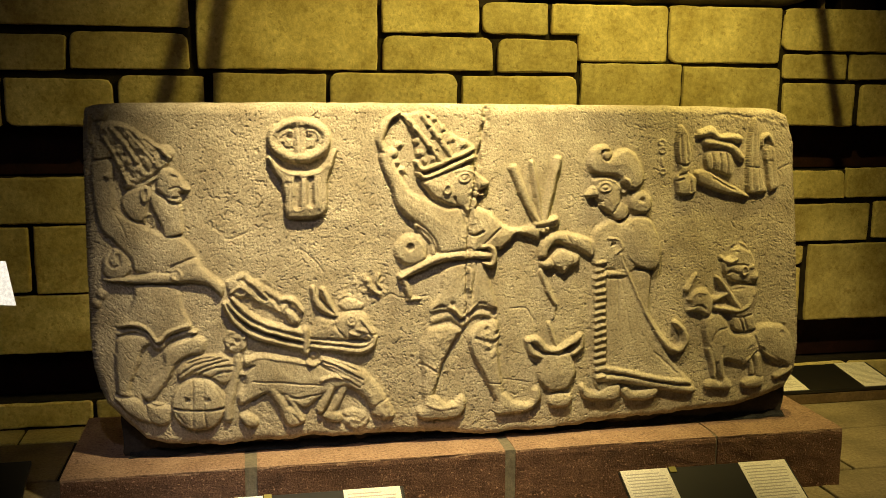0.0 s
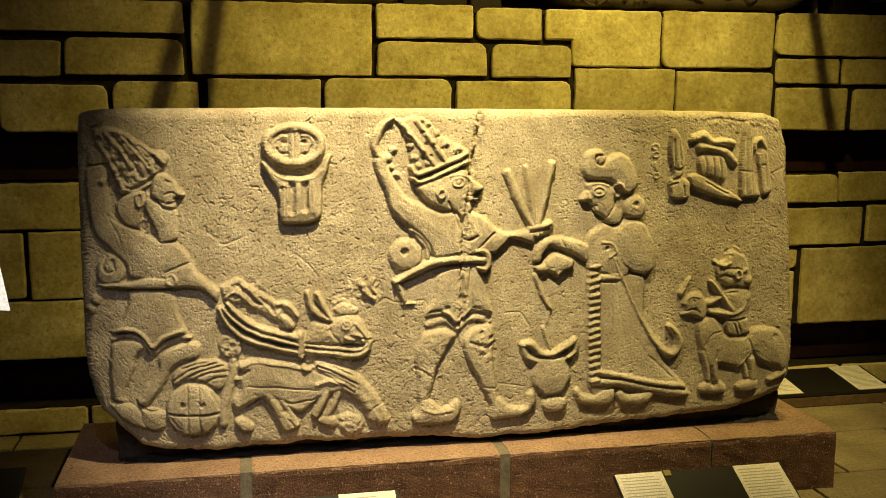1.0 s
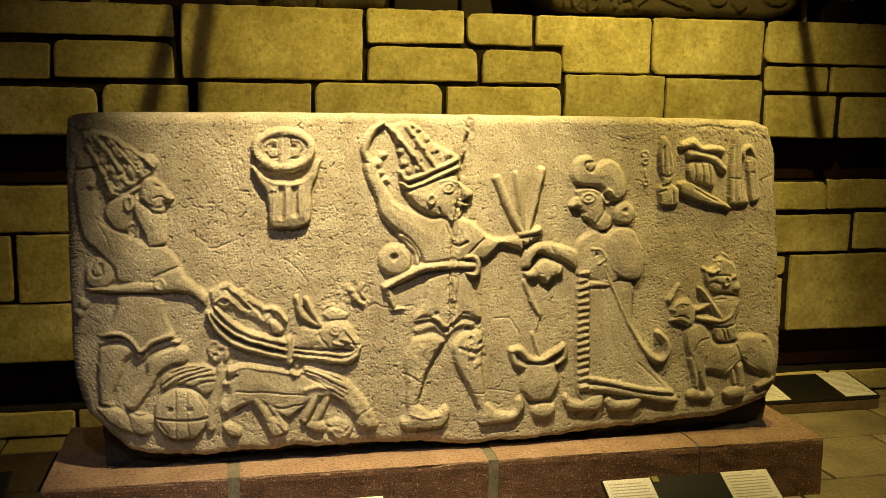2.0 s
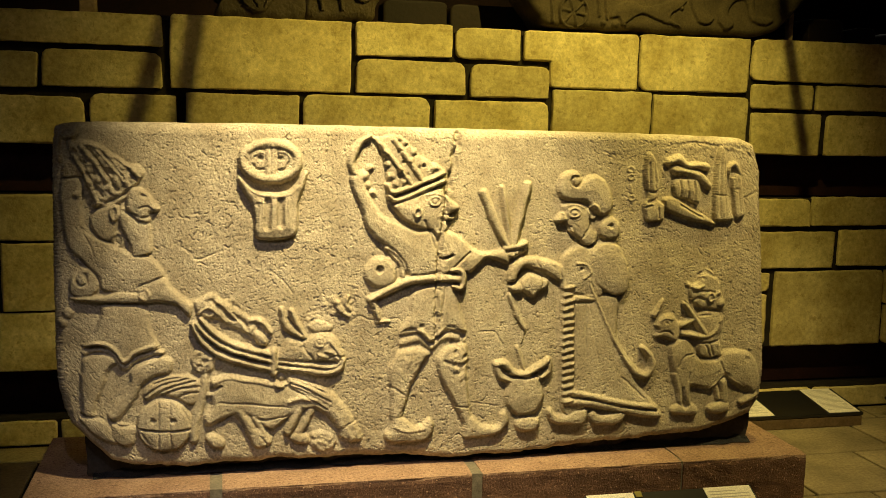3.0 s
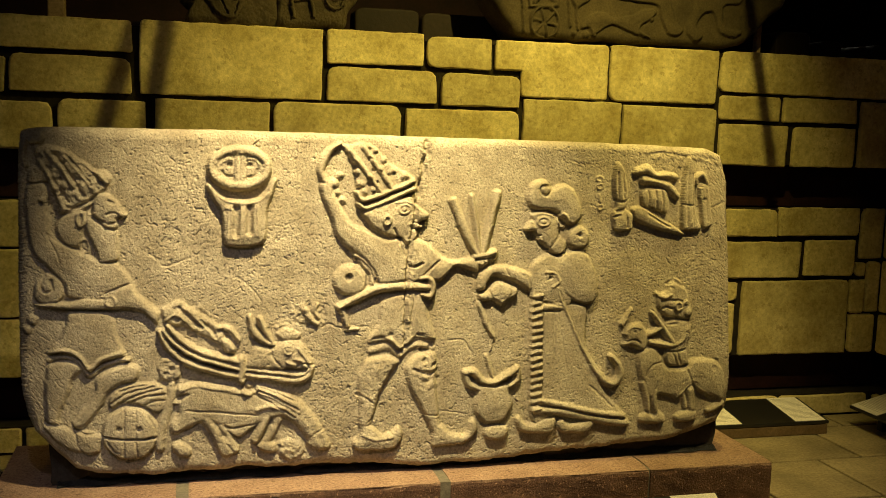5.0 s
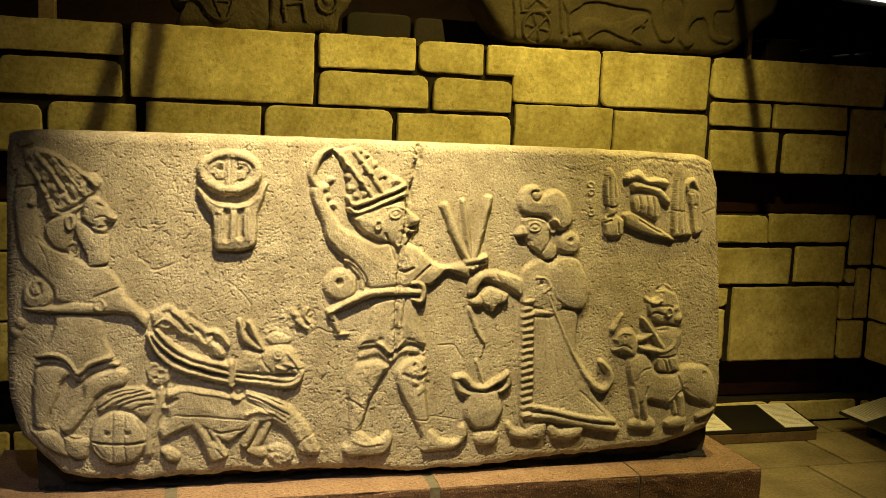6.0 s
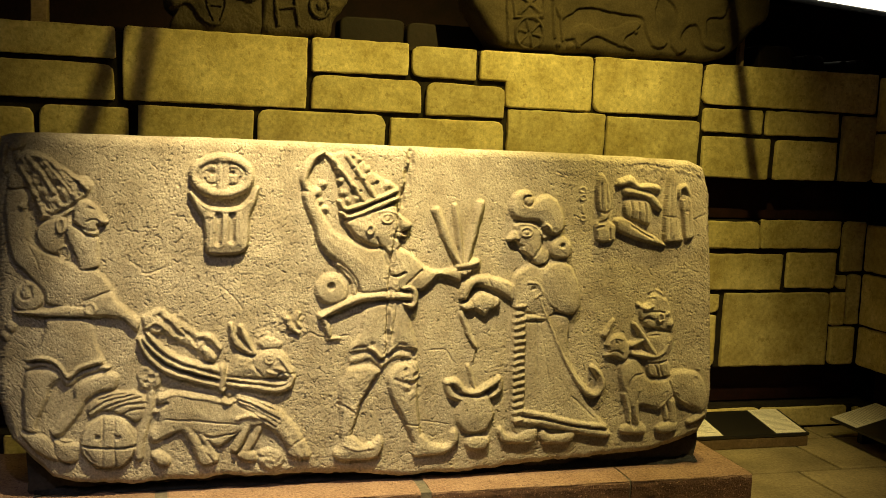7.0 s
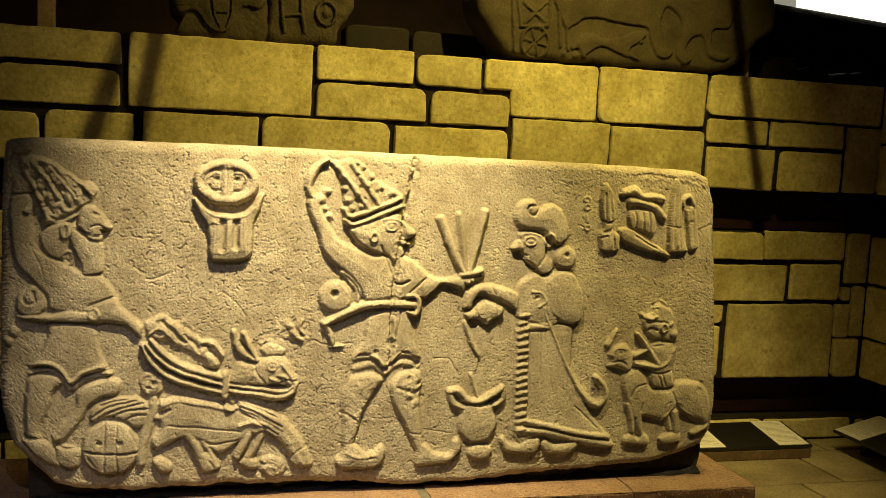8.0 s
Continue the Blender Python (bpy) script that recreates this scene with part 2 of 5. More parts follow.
class Carving:
    """The raised surface of a carved stone, cut stroke by stroke."""

    def __init__(self, x, z, worn=0.0016):
        self.px, self.pz = x, z
        self.x = x + worn * field(x.shape, 90, 3) + worn * 0.5 * field(x.shape, 230, 4)
        self.z = z + worn * field(x.shape, 90, 5) + worn * 0.5 * field(x.shape, 230, 6)
        self.h = np.zeros_like(x)

    def near(self, x0, z0, x1, z1):
        hit = (self.x > x0) & (self.x < x1) & (self.z > z0) & (self.z < z1)
        rows, cols = np.where(hit.any(1))[0], np.where(hit.any(0))[0]
        if not len(rows) or not len(cols):
            return None
        return slice(rows[0], rows[-1] + 1), slice(cols[0], cols[-1] + 1)

    def put(self, s, lift, add):
        self.h[s] = self.h[s] + lift if add else np.maximum(self.h[s], lift)

    def area(self, points, high, edge=0.018, add=False, smooth=True):
        p = curve(points)[:, :2] if smooth else np.array(points, float)
        s = self.near(p[:, 0].min(), p[:, 1].min(), p[:, 0].max(), p[:, 1].max())
        if s is None:
            return
        x, z = self.x[s], self.z[s]
        inside, best = np.zeros(x.shape, bool), np.full(x.shape, 9.0)
        for a, b in zip(p, np.roll(p, -1, 0)):
            d = b - a
            t = np.clip(((x - a[0]) * d[0] + (z - a[1]) * d[1]) / (d @ d + 1e-12), 0, 1)
            best = np.minimum(best, (x - a[0] - t * d[0]) ** 2 + (z - a[1] - t * d[1]) ** 2)
            cross = (a[1] > z) != (b[1] > z)
            inside ^= cross & (x < d[0] * (z - a[1]) / (d[1] + 1e-12) + a[0])
        q = np.where(inside, np.clip(np.sqrt(best) / edge, 0, 1), 0)
        full = np.clip(np.sqrt(best) / (edge * 4), 0, 1)
        self.put(s, high * (1 - (1 - q) ** 2) * (0.74 + 0.30 * full) * inside, add)

    def line(self, points, high, add=False, flat=2.0):
        """A rounded bar along points of x, z and half width; a negative height cuts a groove."""
        p = curve(points, 4, False)
        r = p[:, 2].max()
        s = self.near(p[:, 0].min() - r, p[:, 1].min() - r, p[:, 0].max() + r, p[:, 1].max() + r)
        if s is None:
            return
        x, z, best = self.x[s], self.z[s], np.full(self.x[s].shape, 9.0)
        for a, b in zip(p, p[1:]):
            d = b[:2] - a[:2]
            t = np.clip(((x - a[0]) * d[0] + (z - a[1]) * d[1]) / (d @ d + 1e-12), 0, 1)
            w = a[2] + t * (b[2] - a[2])
            best = np.minimum(best, np.hypot(x - a[0] - t * d[0], z - a[1] - t * d[1]) / w)
        q = np.clip(1 - best ** flat, 0, 1) ** 0.7
        if high < 0:
            self.h[s] += high * q
        else:
            self.put(s, high * q, add)

    def rough(self, points, high, cells=170):
        """Broken, rocky ground inside an outline."""
        keep = self.h.copy()
        self.h[:] = 0
        self.area(points, 1.0, 0.02)
        mask = self.h
        bumps = field(mask.shape, cells, 51) + 0.7 * field(mask.shape, cells * 2, 52)
        self.h = keep + mask * high * bumps

    def knobs(self, points, high, add=True):
        for x, z, r in points:
            self.line([(x, z, r), (x + 0.0005, z, r)], high, add)

    def ring(self, centre, rx, rz, width, high, add=True):
        cx, cz = centre
        self.line([(cx + rx * math.cos(a * math.pi / 6), cz + rz * math.sin(a * math.pi / 6), width) for a in range(13)], high, add)


def left_figure(c):
    # cap with locks and lumps
    c.area([(-1.127, 1.199), (-1.084, 1.214), (-1.044, 1.202), (-0.999, 1.173), (-0.969, 1.151), (-0.934, 1.141), (-0.917, 1.122), (-0.932, 1.096), (-0.968, 1.064), (-1.028, 1.033), (-1.056, 1.020), (-1.073, 1.065), (-1.093, 1.113), (-1.114, 1.158)], 0.017, 0.011)
    c.line([(-1.088, 1.192, 0.0079), (-1.061, 1.158, 0.0080), (-1.036, 1.122, 0.0080), (-1.008, 1.065, 0.0080)], 0.007, True)
    c.line([(-1.061, 1.199, 0.0079), (-1.022, 1.164, 0.0080), (-0.990, 1.122, 0.0080), (-0.964, 1.084, 0.0081)], 0.007, True)
    c.line([(-1.025, 1.180, 0.0064), (-0.989, 1.154, 0.0080), (-0.954, 1.128, 0.0080), (-0.935, 1.109, 0.0064)], 0.007, True)
    c.line([(-1.111, 1.164, 0.0079), (-1.085, 1.126, 0.0096), (-1.066, 1.078, 0.0080), (-1.049, 1.036, 0.0064)], 0.007, True)
    c.line([(-1.075, 1.192, 0.0048), (-1.044, 1.151, 0.0048), (-1.016, 1.106, 0.0048), (-0.992, 1.071, 0.0048)], -0.008)
    c.line([(-1.043, 1.186, 0.0048), (-1.005, 1.145, 0.0048), (-0.976, 1.103, 0.0048)], -0.008)
    c.line([(-1.093, 1.154, 0.0048), (-1.071, 1.110, 0.0048), (-1.036, 1.055, 0.0048)], -0.008)
    c.line([(-1.001, 1.160, 0.0048), (-0.962, 1.128, 0.0048), (-0.942, 1.099, 0.0032)], -0.008)
    c.knobs([(-1.073, 1.195, 0.0111), (-1.049, 1.176, 0.0096), (-1.014, 1.138, 0.0096), (-1.047, 1.100, 0.0112), (-1.068, 1.094, 0.0112), (-0.998, 1.093, 0.0112), (-1.079, 1.126, 0.0112), (-1.026, 1.074, 0.0096), (-0.977, 1.138, 0.0112), (-0.947, 1.125, 0.0113), (-1.039, 1.049, 0.0096)], 0.006)
    c.knobs([(-1.039, 1.138, 0.0064), (-1.009, 1.119, 0.0064), (-1.058, 1.116, 0.0064), (-1.019, 1.090, 0.0064), (-1.084, 1.148, 0.0064), (-0.981, 1.113, 0.0048), (-1.054, 1.071, 0.0064)], -0.007)
    c.line([(-1.056, 1.027, 0.0080), (-1.020, 1.029, 0.0080), (-0.990, 1.042, 0.0081), (-0.959, 1.059, 0.0065)], 0.009, True)
    c.line([(-1.028, 1.018, 0.0048), (-0.994, 1.029, 0.0048), (-0.965, 1.048, 0.0048)], -0.006)
    # face, beard and hair
    c.area([(-0.961, 1.074), (-0.928, 1.077), (-0.906, 1.057), (-0.887, 1.034), (-0.877, 1.018), (-0.888, 1.008), (-0.907, 1.007), (-0.901, 0.992), (-0.911, 0.976), (-0.940, 0.980), (-0.961, 1.006), (-0.975, 1.026)], 0.025, 0.009)
    c.area([(-0.985, 1.026), (-0.961, 1.003), (-0.936, 0.983), (-0.905, 0.976), (-0.902, 0.938), (-0.905, 0.882), (-0.959, 0.875), (-0.967, 0.911), (-0.984, 0.951), (-0.995, 0.993)], 0.02, 0.01)
    c.area([(-1.056, 1.014), (-1.000, 1.032), (-0.989, 0.997), (-0.997, 0.958), (-1.017, 0.922), (-1.053, 0.936), (-1.073, 0.982)], 0.016, 0.01)
    c.ring((-1.004, 1.005), 0.0097, 0.0194, 0.0048, 0.008)
    c.ring((-0.996, 0.927), 0.0146, 0.0194, 0.0049, 0.006)
    c.line([(-0.982, 1.013, 0.0040), (-0.967, 1.006, 0.0049), (-0.939, 0.996, 0.0041)], -0.007)
    c.line([(-0.929, 1.057, 0.0048), (-0.915, 1.051, 0.0049)], -0.006)
    c.line([(-0.935, 1.019, 0.0032), (-0.916, 1.025, 0.0032), (-0.904, 1.018, 0.0032)], -0.005)
    c.line([(-0.927, 0.992, 0.0041), (-0.908, 0.995, 0.0049)], -0.009)
    c.line([(-0.965, 0.874, 0.0049), (-0.940, 0.876, 0.0065), (-0.905, 0.884, 0.0049)], -0.015)
    c.line([(-0.978, 0.951, 0.0032), (-0.967, 0.915, 0.0032), (-0.956, 0.882, 0.0033)], -0.006)
    # raised arm, fist and weapon
    c.area([(-1.147, 1.099), (-1.092, 1.105), (-1.089, 1.030), (-1.083, 0.969), (-1.050, 0.936), (-1.009, 0.917), (-0.955, 0.888), (-0.905, 0.879), (-0.878, 0.847), (-0.860, 0.805), (-0.896, 0.772), (-0.944, 0.765), (-1.038, 0.777), (-1.055, 0.815), (-1.094, 0.862), (-1.137, 0.912), (-1.148, 0.980), (-1.152, 1.047)], 0.018, 0.013)
    c.line([(-1.092, 0.963, 0.0032), (-1.057, 0.933, 0.0040), (-1.011, 0.917, 0.0032)], -0.005)
    c.line([(-1.095, 0.963, 0.0032), (-1.073, 0.917, 0.0032), (-1.062, 0.884, 0.0032)], -0.003)
    c.area([(-1.144, 1.221), (-1.133, 1.239), (-1.107, 1.249), (-1.096, 1.230), (-1.109, 1.214), (-1.134, 1.211)], 0.02, 0.01)
    c.line([(-1.148, 1.228, 0.0079), (-1.154, 1.181, 0.0079), (-1.147, 1.155, 0.0079)], 0.014)
    c.area([(-1.136, 1.148), (-1.090, 1.154), (-1.089, 1.110), (-1.141, 1.104)], 0.013, 0.008)
    c.line([(-1.118, 1.205, 0.0111), (-1.107, 1.183, 0.0111), (-1.089, 1.170, 0.0095)], 0.013)
    c.knobs([(-1.112, 1.180, 0.0095)], -0.01)
    c.line([(-1.144, 1.102, 0.0032), (-1.092, 1.108, 0.0032)], -0.007)
    c.knobs([(-1.103, 1.058, 0.0112)], 0.008)
    c.knobs([(-1.110, 1.050, 0.0064)], -0.01)
    # curled hilt and belt
    c.area([(-1.133, 0.801), (-1.123, 0.833), (-1.091, 0.852), (-1.059, 0.828), (-1.048, 0.795), (-1.063, 0.768), (-1.098, 0.759), (-1.127, 0.771)], 0.018, 0.01)
    c.line([(-1.101, 0.843, 0.0048), (-1.114, 0.817, 0.0057), (-1.103, 0.797, 0.0057), (-1.082, 0.804, 0.0057), (-1.086, 0.829, 0.0049)], -0.008)
    c.area([(-1.126, 0.764), (-1.045, 0.769), (-0.991, 0.780), (-0.944, 0.775), (-0.908, 0.791), (-0.890, 0.771), (-0.897, 0.747), (-0.945, 0.742), (-1.039, 0.745), (-1.123, 0.755)], 0.024, 0.007)
    c.ring((-0.925, 0.768), 0.0148, 0.0148, 0.0049, 0.005)
    c.line([(-1.040, 0.742, 0.0033), (-0.945, 0.739, 0.0033)], -0.006)
    # forearm
    c.area([(-0.914, 0.801), (-0.869, 0.817), (-0.845, 0.786), (-0.810, 0.755), (-0.788, 0.730), (-0.796, 0.697), (-0.815, 0.711), (-0.840, 0.735), (-0.888, 0.744), (-0.926, 0.752)], 0.025, 0.012)
    c.line([(-0.943, 0.789, 0.0033), (-0.908, 0.804, 0.0041), (-0.869, 0.818, 0.0033)], -0.006)
    c.knobs([(-1.137, 0.715, 0.0162), (-1.154, 0.689, 0.0146)], 0.012, False)
    # kilt with a double hem
    c.area([(-1.040, 0.739), (-0.945, 0.737), (-0.917, 0.723), (-0.908, 0.672), (-0.885, 0.612), (-0.873, 0.587), (-0.918, 0.593), (-0.951, 0.581), (-0.987, 0.548), (-1.011, 0.580), (-1.045, 0.612), (-1.092, 0.620), (-1.071, 0.653), (-1.051, 0.702)], 0.017, 0.011)
    c.line([(-1.092, 0.620, 0.0065), (-1.044, 0.627, 0.0066), (-1.013, 0.607, 0.0066), (-0.986, 0.572, 0.0066), (-0.953, 0.598, 0.0066), (-0.895, 0.617, 0.0066)], 0.009, True)
    c.line([(-1.096, 0.597, 0.0074), (-1.045, 0.605, 0.0074), (-1.011, 0.582, 0.0074), (-0.987, 0.547, 0.0074), (-0.948, 0.577, 0.0075), (-0.875, 0.594, 0.0075)], 0.009, True)
    c.line([(-1.089, 0.607, 0.0033), (-1.045, 0.615, 0.0033), (-1.011, 0.593, 0.0033), (-0.987, 0.560, 0.0033), (-0.950, 0.587, 0.0033), (-0.886, 0.605, 0.0033)], -0.005)
    # legs and feet
    c.area([(-1.095, 0.587), (-1.030, 0.594), (-1.002, 0.569), (-1.029, 0.540), (-1.040, 0.500), (-1.062, 0.450), (-1.070, 0.419), (-1.053, 0.401), (-1.104, 0.408), (-1.109, 0.469), (-1.109, 0.540)], 0.02, 0.014)
    c.area([(-0.968, 0.547), (-0.922, 0.573), (-0.877, 0.584), (-0.845, 0.566), (-0.856, 0.528), (-0.901, 0.520), (-0.933, 0.494), (-0.955, 0.454), (-0.986, 0.411), (-1.015, 0.389), (-1.037, 0.407), (-1.007, 0.447), (-0.976, 0.497)], 0.02, 0.014)
    c.area([(-1.115, 0.408), (-1.056, 0.401), (-1.029, 0.379), (-1.006, 0.333), (-1.021, 0.320), (-1.064, 0.343), (-1.099, 0.376)], 0.019, 0.01)
    c.area([(-1.019, 0.387), (-0.958, 0.377), (-0.954, 0.343), (-0.960, 0.319), (-0.993, 0.313), (-1.021, 0.337), (-1.029, 0.365)], 0.021, 0.01)
    c.line([(-1.110, 0.413, 0.0033), (-1.053, 0.403, 0.0033)], -0.008)
    c.line([(-1.034, 0.404, 0.0050), (-1.009, 0.378, 0.0042), (-0.952, 0.376, 0.0042)], -0.009)


def chariot(c):
    c.area([(-0.935, 0.474), (-0.911, 0.507), (-0.862, 0.524), (-0.800, 0.524), (-0.771, 0.500), (-0.776, 0.448), (-0.803, 0.429), (-0.838, 0.452), (-0.882, 0.466), (-0.926, 0.449)], 0.018, 0.01)
    c.line([(-0.926, 0.463, 0.0042), (-0.881, 0.495, 0.0042), (-0.807, 0.512, 0.0034)], -0.007)
    c.line([(-0.907, 0.462, 0.0042), (-0.860, 0.487, 0.0042), (-0.785, 0.504, 0.0034)], -0.007)
    c.line([(-0.871, 0.467, 0.0042), (-0.831, 0.482, 0.0042), (-0.775, 0.487, 0.0034)], -0.007)
    c.line([(-0.838, 0.455, 0.0042), (-0.809, 0.467, 0.0042), (-0.776, 0.469, 0.0034)], -0.007)
    c.line([(-0.905, 0.500, 0.0033), (-0.863, 0.512, 0.0033), (-0.830, 0.517, 0.0033)], -0.007)
    c.area([(-0.955, 0.378), (-0.944, 0.416), (-0.914, 0.445), (-0.871, 0.455), (-0.829, 0.441), (-0.800, 0.404), (-0.795, 0.362), (-0.808, 0.322), (-0.840, 0.298), (-0.879, 0.293), (-0.920, 0.308), (-0.948, 0.340)], 0.025, 0.008)
    c.line([(-0.952, 0.368, 0.0042), (-0.877, 0.356, 0.0042), (-0.798, 0.359, 0.0042)], -0.011)
    c.line([(-0.891, 0.451, 0.0033), (-0.892, 0.364, 0.0034)], -0.006)
    c.line([(-0.858, 0.449, 0.0034), (-0.859, 0.362, 0.0034)], -0.006)
    c.line([(-0.832, 0.437, 0.0042), (-0.810, 0.401, 0.0042), (-0.801, 0.373, 0.0034)], -0.006)
    c.line([(-0.892, 0.350, 0.0034), (-0.892, 0.301, 0.0034)], -0.006)
    c.line([(-0.858, 0.348, 0.0034), (-0.856, 0.299, 0.0034)], -0.006)
    c.line([(-0.939, 0.353, 0.0034), (-0.915, 0.317, 0.0034)], -0.006)
    c.knobs([(-0.906, 0.391, 0.0084), (-0.849, 0.388, 0.0084)], -0.012)
    c.line([(-0.755, 0.513, 0.0135), (-0.762, 0.469, 0.0152), (-0.777, 0.417, 0.0169), (-0.788, 0.369, 0.0169), (-0.789, 0.323, 0.0153)], 0.015)
    c.area([(-0.799, 0.567), (-0.782, 0.597), (-0.746, 0.592), (-0.727, 0.564), (-0.734, 0.533), (-0.764, 0.521), (-0.790, 0.539)], 0.016, 0.01)
    c.knobs([(-0.757, 0.562, 0.0101), (-0.773, 0.549, 0.0067)], -0.01)


def bulls(c):
    # bodies
    c.area([(-0.745, 0.502), (-0.715, 0.518), (-0.658, 0.519), (-0.591, 0.505), (-0.524, 0.492), (-0.456, 0.474), (-0.387, 0.460), (-0.345, 0.422), (-0.307, 0.362), (-0.279, 0.310), (-0.293, 0.289), (-0.346, 0.296), (-0.363, 0.347), (-0.398, 0.393), (-0.446, 0.399), (-0.500, 0.384), (-0.546, 0.351), (-0.594, 0.368), (-0.644, 0.392), (-0.678, 0.390), (-0.722, 0.372), (-0.755, 0.360), (-0.764, 0.392), (-0.740, 0.429)], 0.02, 0.016)
    c.line([(-0.732, 0.498, 0.0101), (-0.688, 0.515, 0.0101), (-0.625, 0.504, 0.0102), (-0.544, 0.484, 0.0086)], 0.005, True)
    c.line([(-0.717, 0.435, 0.0031), (-0.627, 0.428, 0.0031), (-0.504, 0.413, 0.0031)], -0.005)
    c.line([(-0.627, 0.388, 0.0034), (-0.577, 0.374, 0.0043), (-0.512, 0.385, 0.0034)], -0.008)
    c.area([(-0.627, 0.384), (-0.577, 0.378), (-0.508, 0.388), (-0.526, 0.364), (-0.560, 0.345), (-0.591, 0.361)], 0.019, 0.008)
    c.line([(-0.743, 0.454, 0.0085), (-0.732, 0.474, 0.0101), (-0.709, 0.483, 0.0051)], -0.012)
    c.line([(-0.753, 0.461, 0.0084), (-0.726, 0.460, 0.0102), (-0.710, 0.452, 0.0068)], 0.012)
    c.line([(-0.715, 0.368, 0.0051), (-0.678, 0.394, 0.0051), (-0.650, 0.410, 0.0034)], -0.005)
    # legs and hooves
    c.line([(-0.418, 0.422, 0.0259), (-0.370, 0.391, 0.0243), (-0.338, 0.339, 0.0227), (-0.314, 0.308, 0.0210)], 0.0195)
    c.line([(-0.360, 0.326, 0.0035), (-0.331, 0.346, 0.0035), (-0.300, 0.358, 0.0035)], -0.004)
    c.line([(-0.346, 0.307, 0.0035), (-0.325, 0.298, 0.0035)], -0.006)
    c.line([(-0.657, 0.410, 0.0204), (-0.634, 0.370, 0.0188), (-0.612, 0.323, 0.0172)], 0.0179)
    c.area([(-0.628, 0.341), (-0.604, 0.354), (-0.581, 0.335), (-0.557, 0.309), (-0.564, 0.295), (-0.605, 0.288), (-0.624, 0.309)], 0.022, 0.008)
    c.line([(-0.614, 0.383, 0.0137), (-0.587, 0.343, 0.0120), (-0.571, 0.313, 0.0138)], 0.016)
    c.line([(-0.481, 0.401, 0.0172), (-0.498, 0.362, 0.0155), (-0.512, 0.335, 0.0138)], 0.019)
    c.line([(-0.443, 0.399, 0.0138), (-0.460, 0.357, 0.0121), (-0.478, 0.329, 0.0139)], 0.014)
    c.area([(-0.506, 0.320), (-0.481, 0.333), (-0.450, 0.320), (-0.447, 0.295), (-0.475, 0.293), (-0.502, 0.305)], 0.019, 0.008)
    c.area([(-0.756, 0.331), (-0.729, 0.340), (-0.700, 0.314), (-0.703, 0.293), (-0.730, 0.291), (-0.750, 0.310)], 0.021, 0.008)
    c.line([(-0.508, 0.431, 0.0069), (-0.473, 0.440, 0.0086), (-0.429, 0.430, 0.0069)], 0.006, True)
    c.line([(-0.595, 0.325, 0.0034), (-0.578, 0.303, 0.0034)], -0.006)
    # reins
    c.line([(-0.791, 0.676, 0.0083), (-0.771, 0.633, 0.0100), (-0.723, 0.588, 0.0109), (-0.641, 0.555, 0.0110), (-0.557, 0.532, 0.0102)], 0.0221)
    c.line([(-0.780, 0.679, 0.0067), (-0.747, 0.637, 0.0084), (-0.690, 0.600, 0.0093), (-0.624, 0.577, 0.0093), (-0.560, 0.557, 0.0085)], 0.0247)
    c.line([(-0.768, 0.692, 0.0067), (-0.722, 0.643, 0.0101), (-0.656, 0.606, 0.0110), (-0.560, 0.579, 0.0102)], 0.0229)
    c.line([(-0.555, 0.584, 0.0153), (-0.553, 0.556, 0.0170), (-0.557, 0.525, 0.0153)], 0.0255)
    c.line([(-0.537, 0.538, 0.0085), (-0.472, 0.528, 0.0103), (-0.397, 0.516, 0.0121), (-0.355, 0.530, 0.0121), (-0.343, 0.554, 0.0086)], 0.0213)
    c.line([(-0.537, 0.555, 0.0068), (-0.455, 0.543, 0.0086), (-0.377, 0.534, 0.0086), (-0.353, 0.551, 0.0069)], 0.0195)
    c.ring((-0.531, 0.504), 0.0222, 0.0222, 0.0068, 0.009)
    c.knobs([(-0.531, 0.504, 0.0120)], 0.009)
    c.area([(-0.507, 0.505), (-0.455, 0.490), (-0.394, 0.464), (-0.366, 0.423), (-0.384, 0.406), (-0.449, 0.449), (-0.510, 0.480)], 0.024, 0.008)
    c.line([(-0.500, 0.498, 0.0034), (-0.445, 0.477, 0.0034), (-0.387, 0.449, 0.0035)], -0.007)
    c.line([(-0.503, 0.489, 0.0034), (-0.449, 0.463, 0.0034), (-0.383, 0.424, 0.0035)], -0.007)
    c.line([(-0.521, 0.481, 0.0034), (-0.463, 0.446, 0.0034), (-0.394, 0.400, 0.0035)], -0.006)
    # head, ears and horns
    c.area([(-0.536, 0.590), (-0.513, 0.628), (-0.471, 0.619), (-0.437, 0.639), (-0.385, 0.640), (-0.358, 0.608), (-0.336, 0.568), (-0.351, 0.547), (-0.386, 0.552), (-0.455, 0.550), (-0.540, 0.559)], 0.023, 0.012)
    c.line([(-0.471, 0.619, 0.0034), (-0.458, 0.584, 0.0043), (-0.434, 0.558, 0.0034)], -0.005)
    c.ring((-0.417, 0.613), 0.0137, 0.0120, 0.0038, 0.004)
    c.knobs([(-0.417, 0.613, 0.0069)], 0.004)
    c.line([(-0.386, 0.616, 0.0052), (-0.365, 0.590, 0.0052), (-0.351, 0.568, 0.0043)], 0.005, True)
    c.line([(-0.400, 0.585, 0.0052), (-0.375, 0.577, 0.0052), (-0.362, 0.558, 0.0043)], 0.005, True)
    c.line([(-0.420, 0.575, 0.0051), (-0.400, 0.567, 0.0052), (-0.386, 0.556, 0.0052)], 0.005, True)
    c.line([(-0.372, 0.626, 0.0052), (-0.358, 0.604, 0.0052)], 0.005, True)
    c.line([(-0.393, 0.560, 0.0034), (-0.369, 0.569, 0.0034), (-0.344, 0.565, 0.0035)], -0.007)
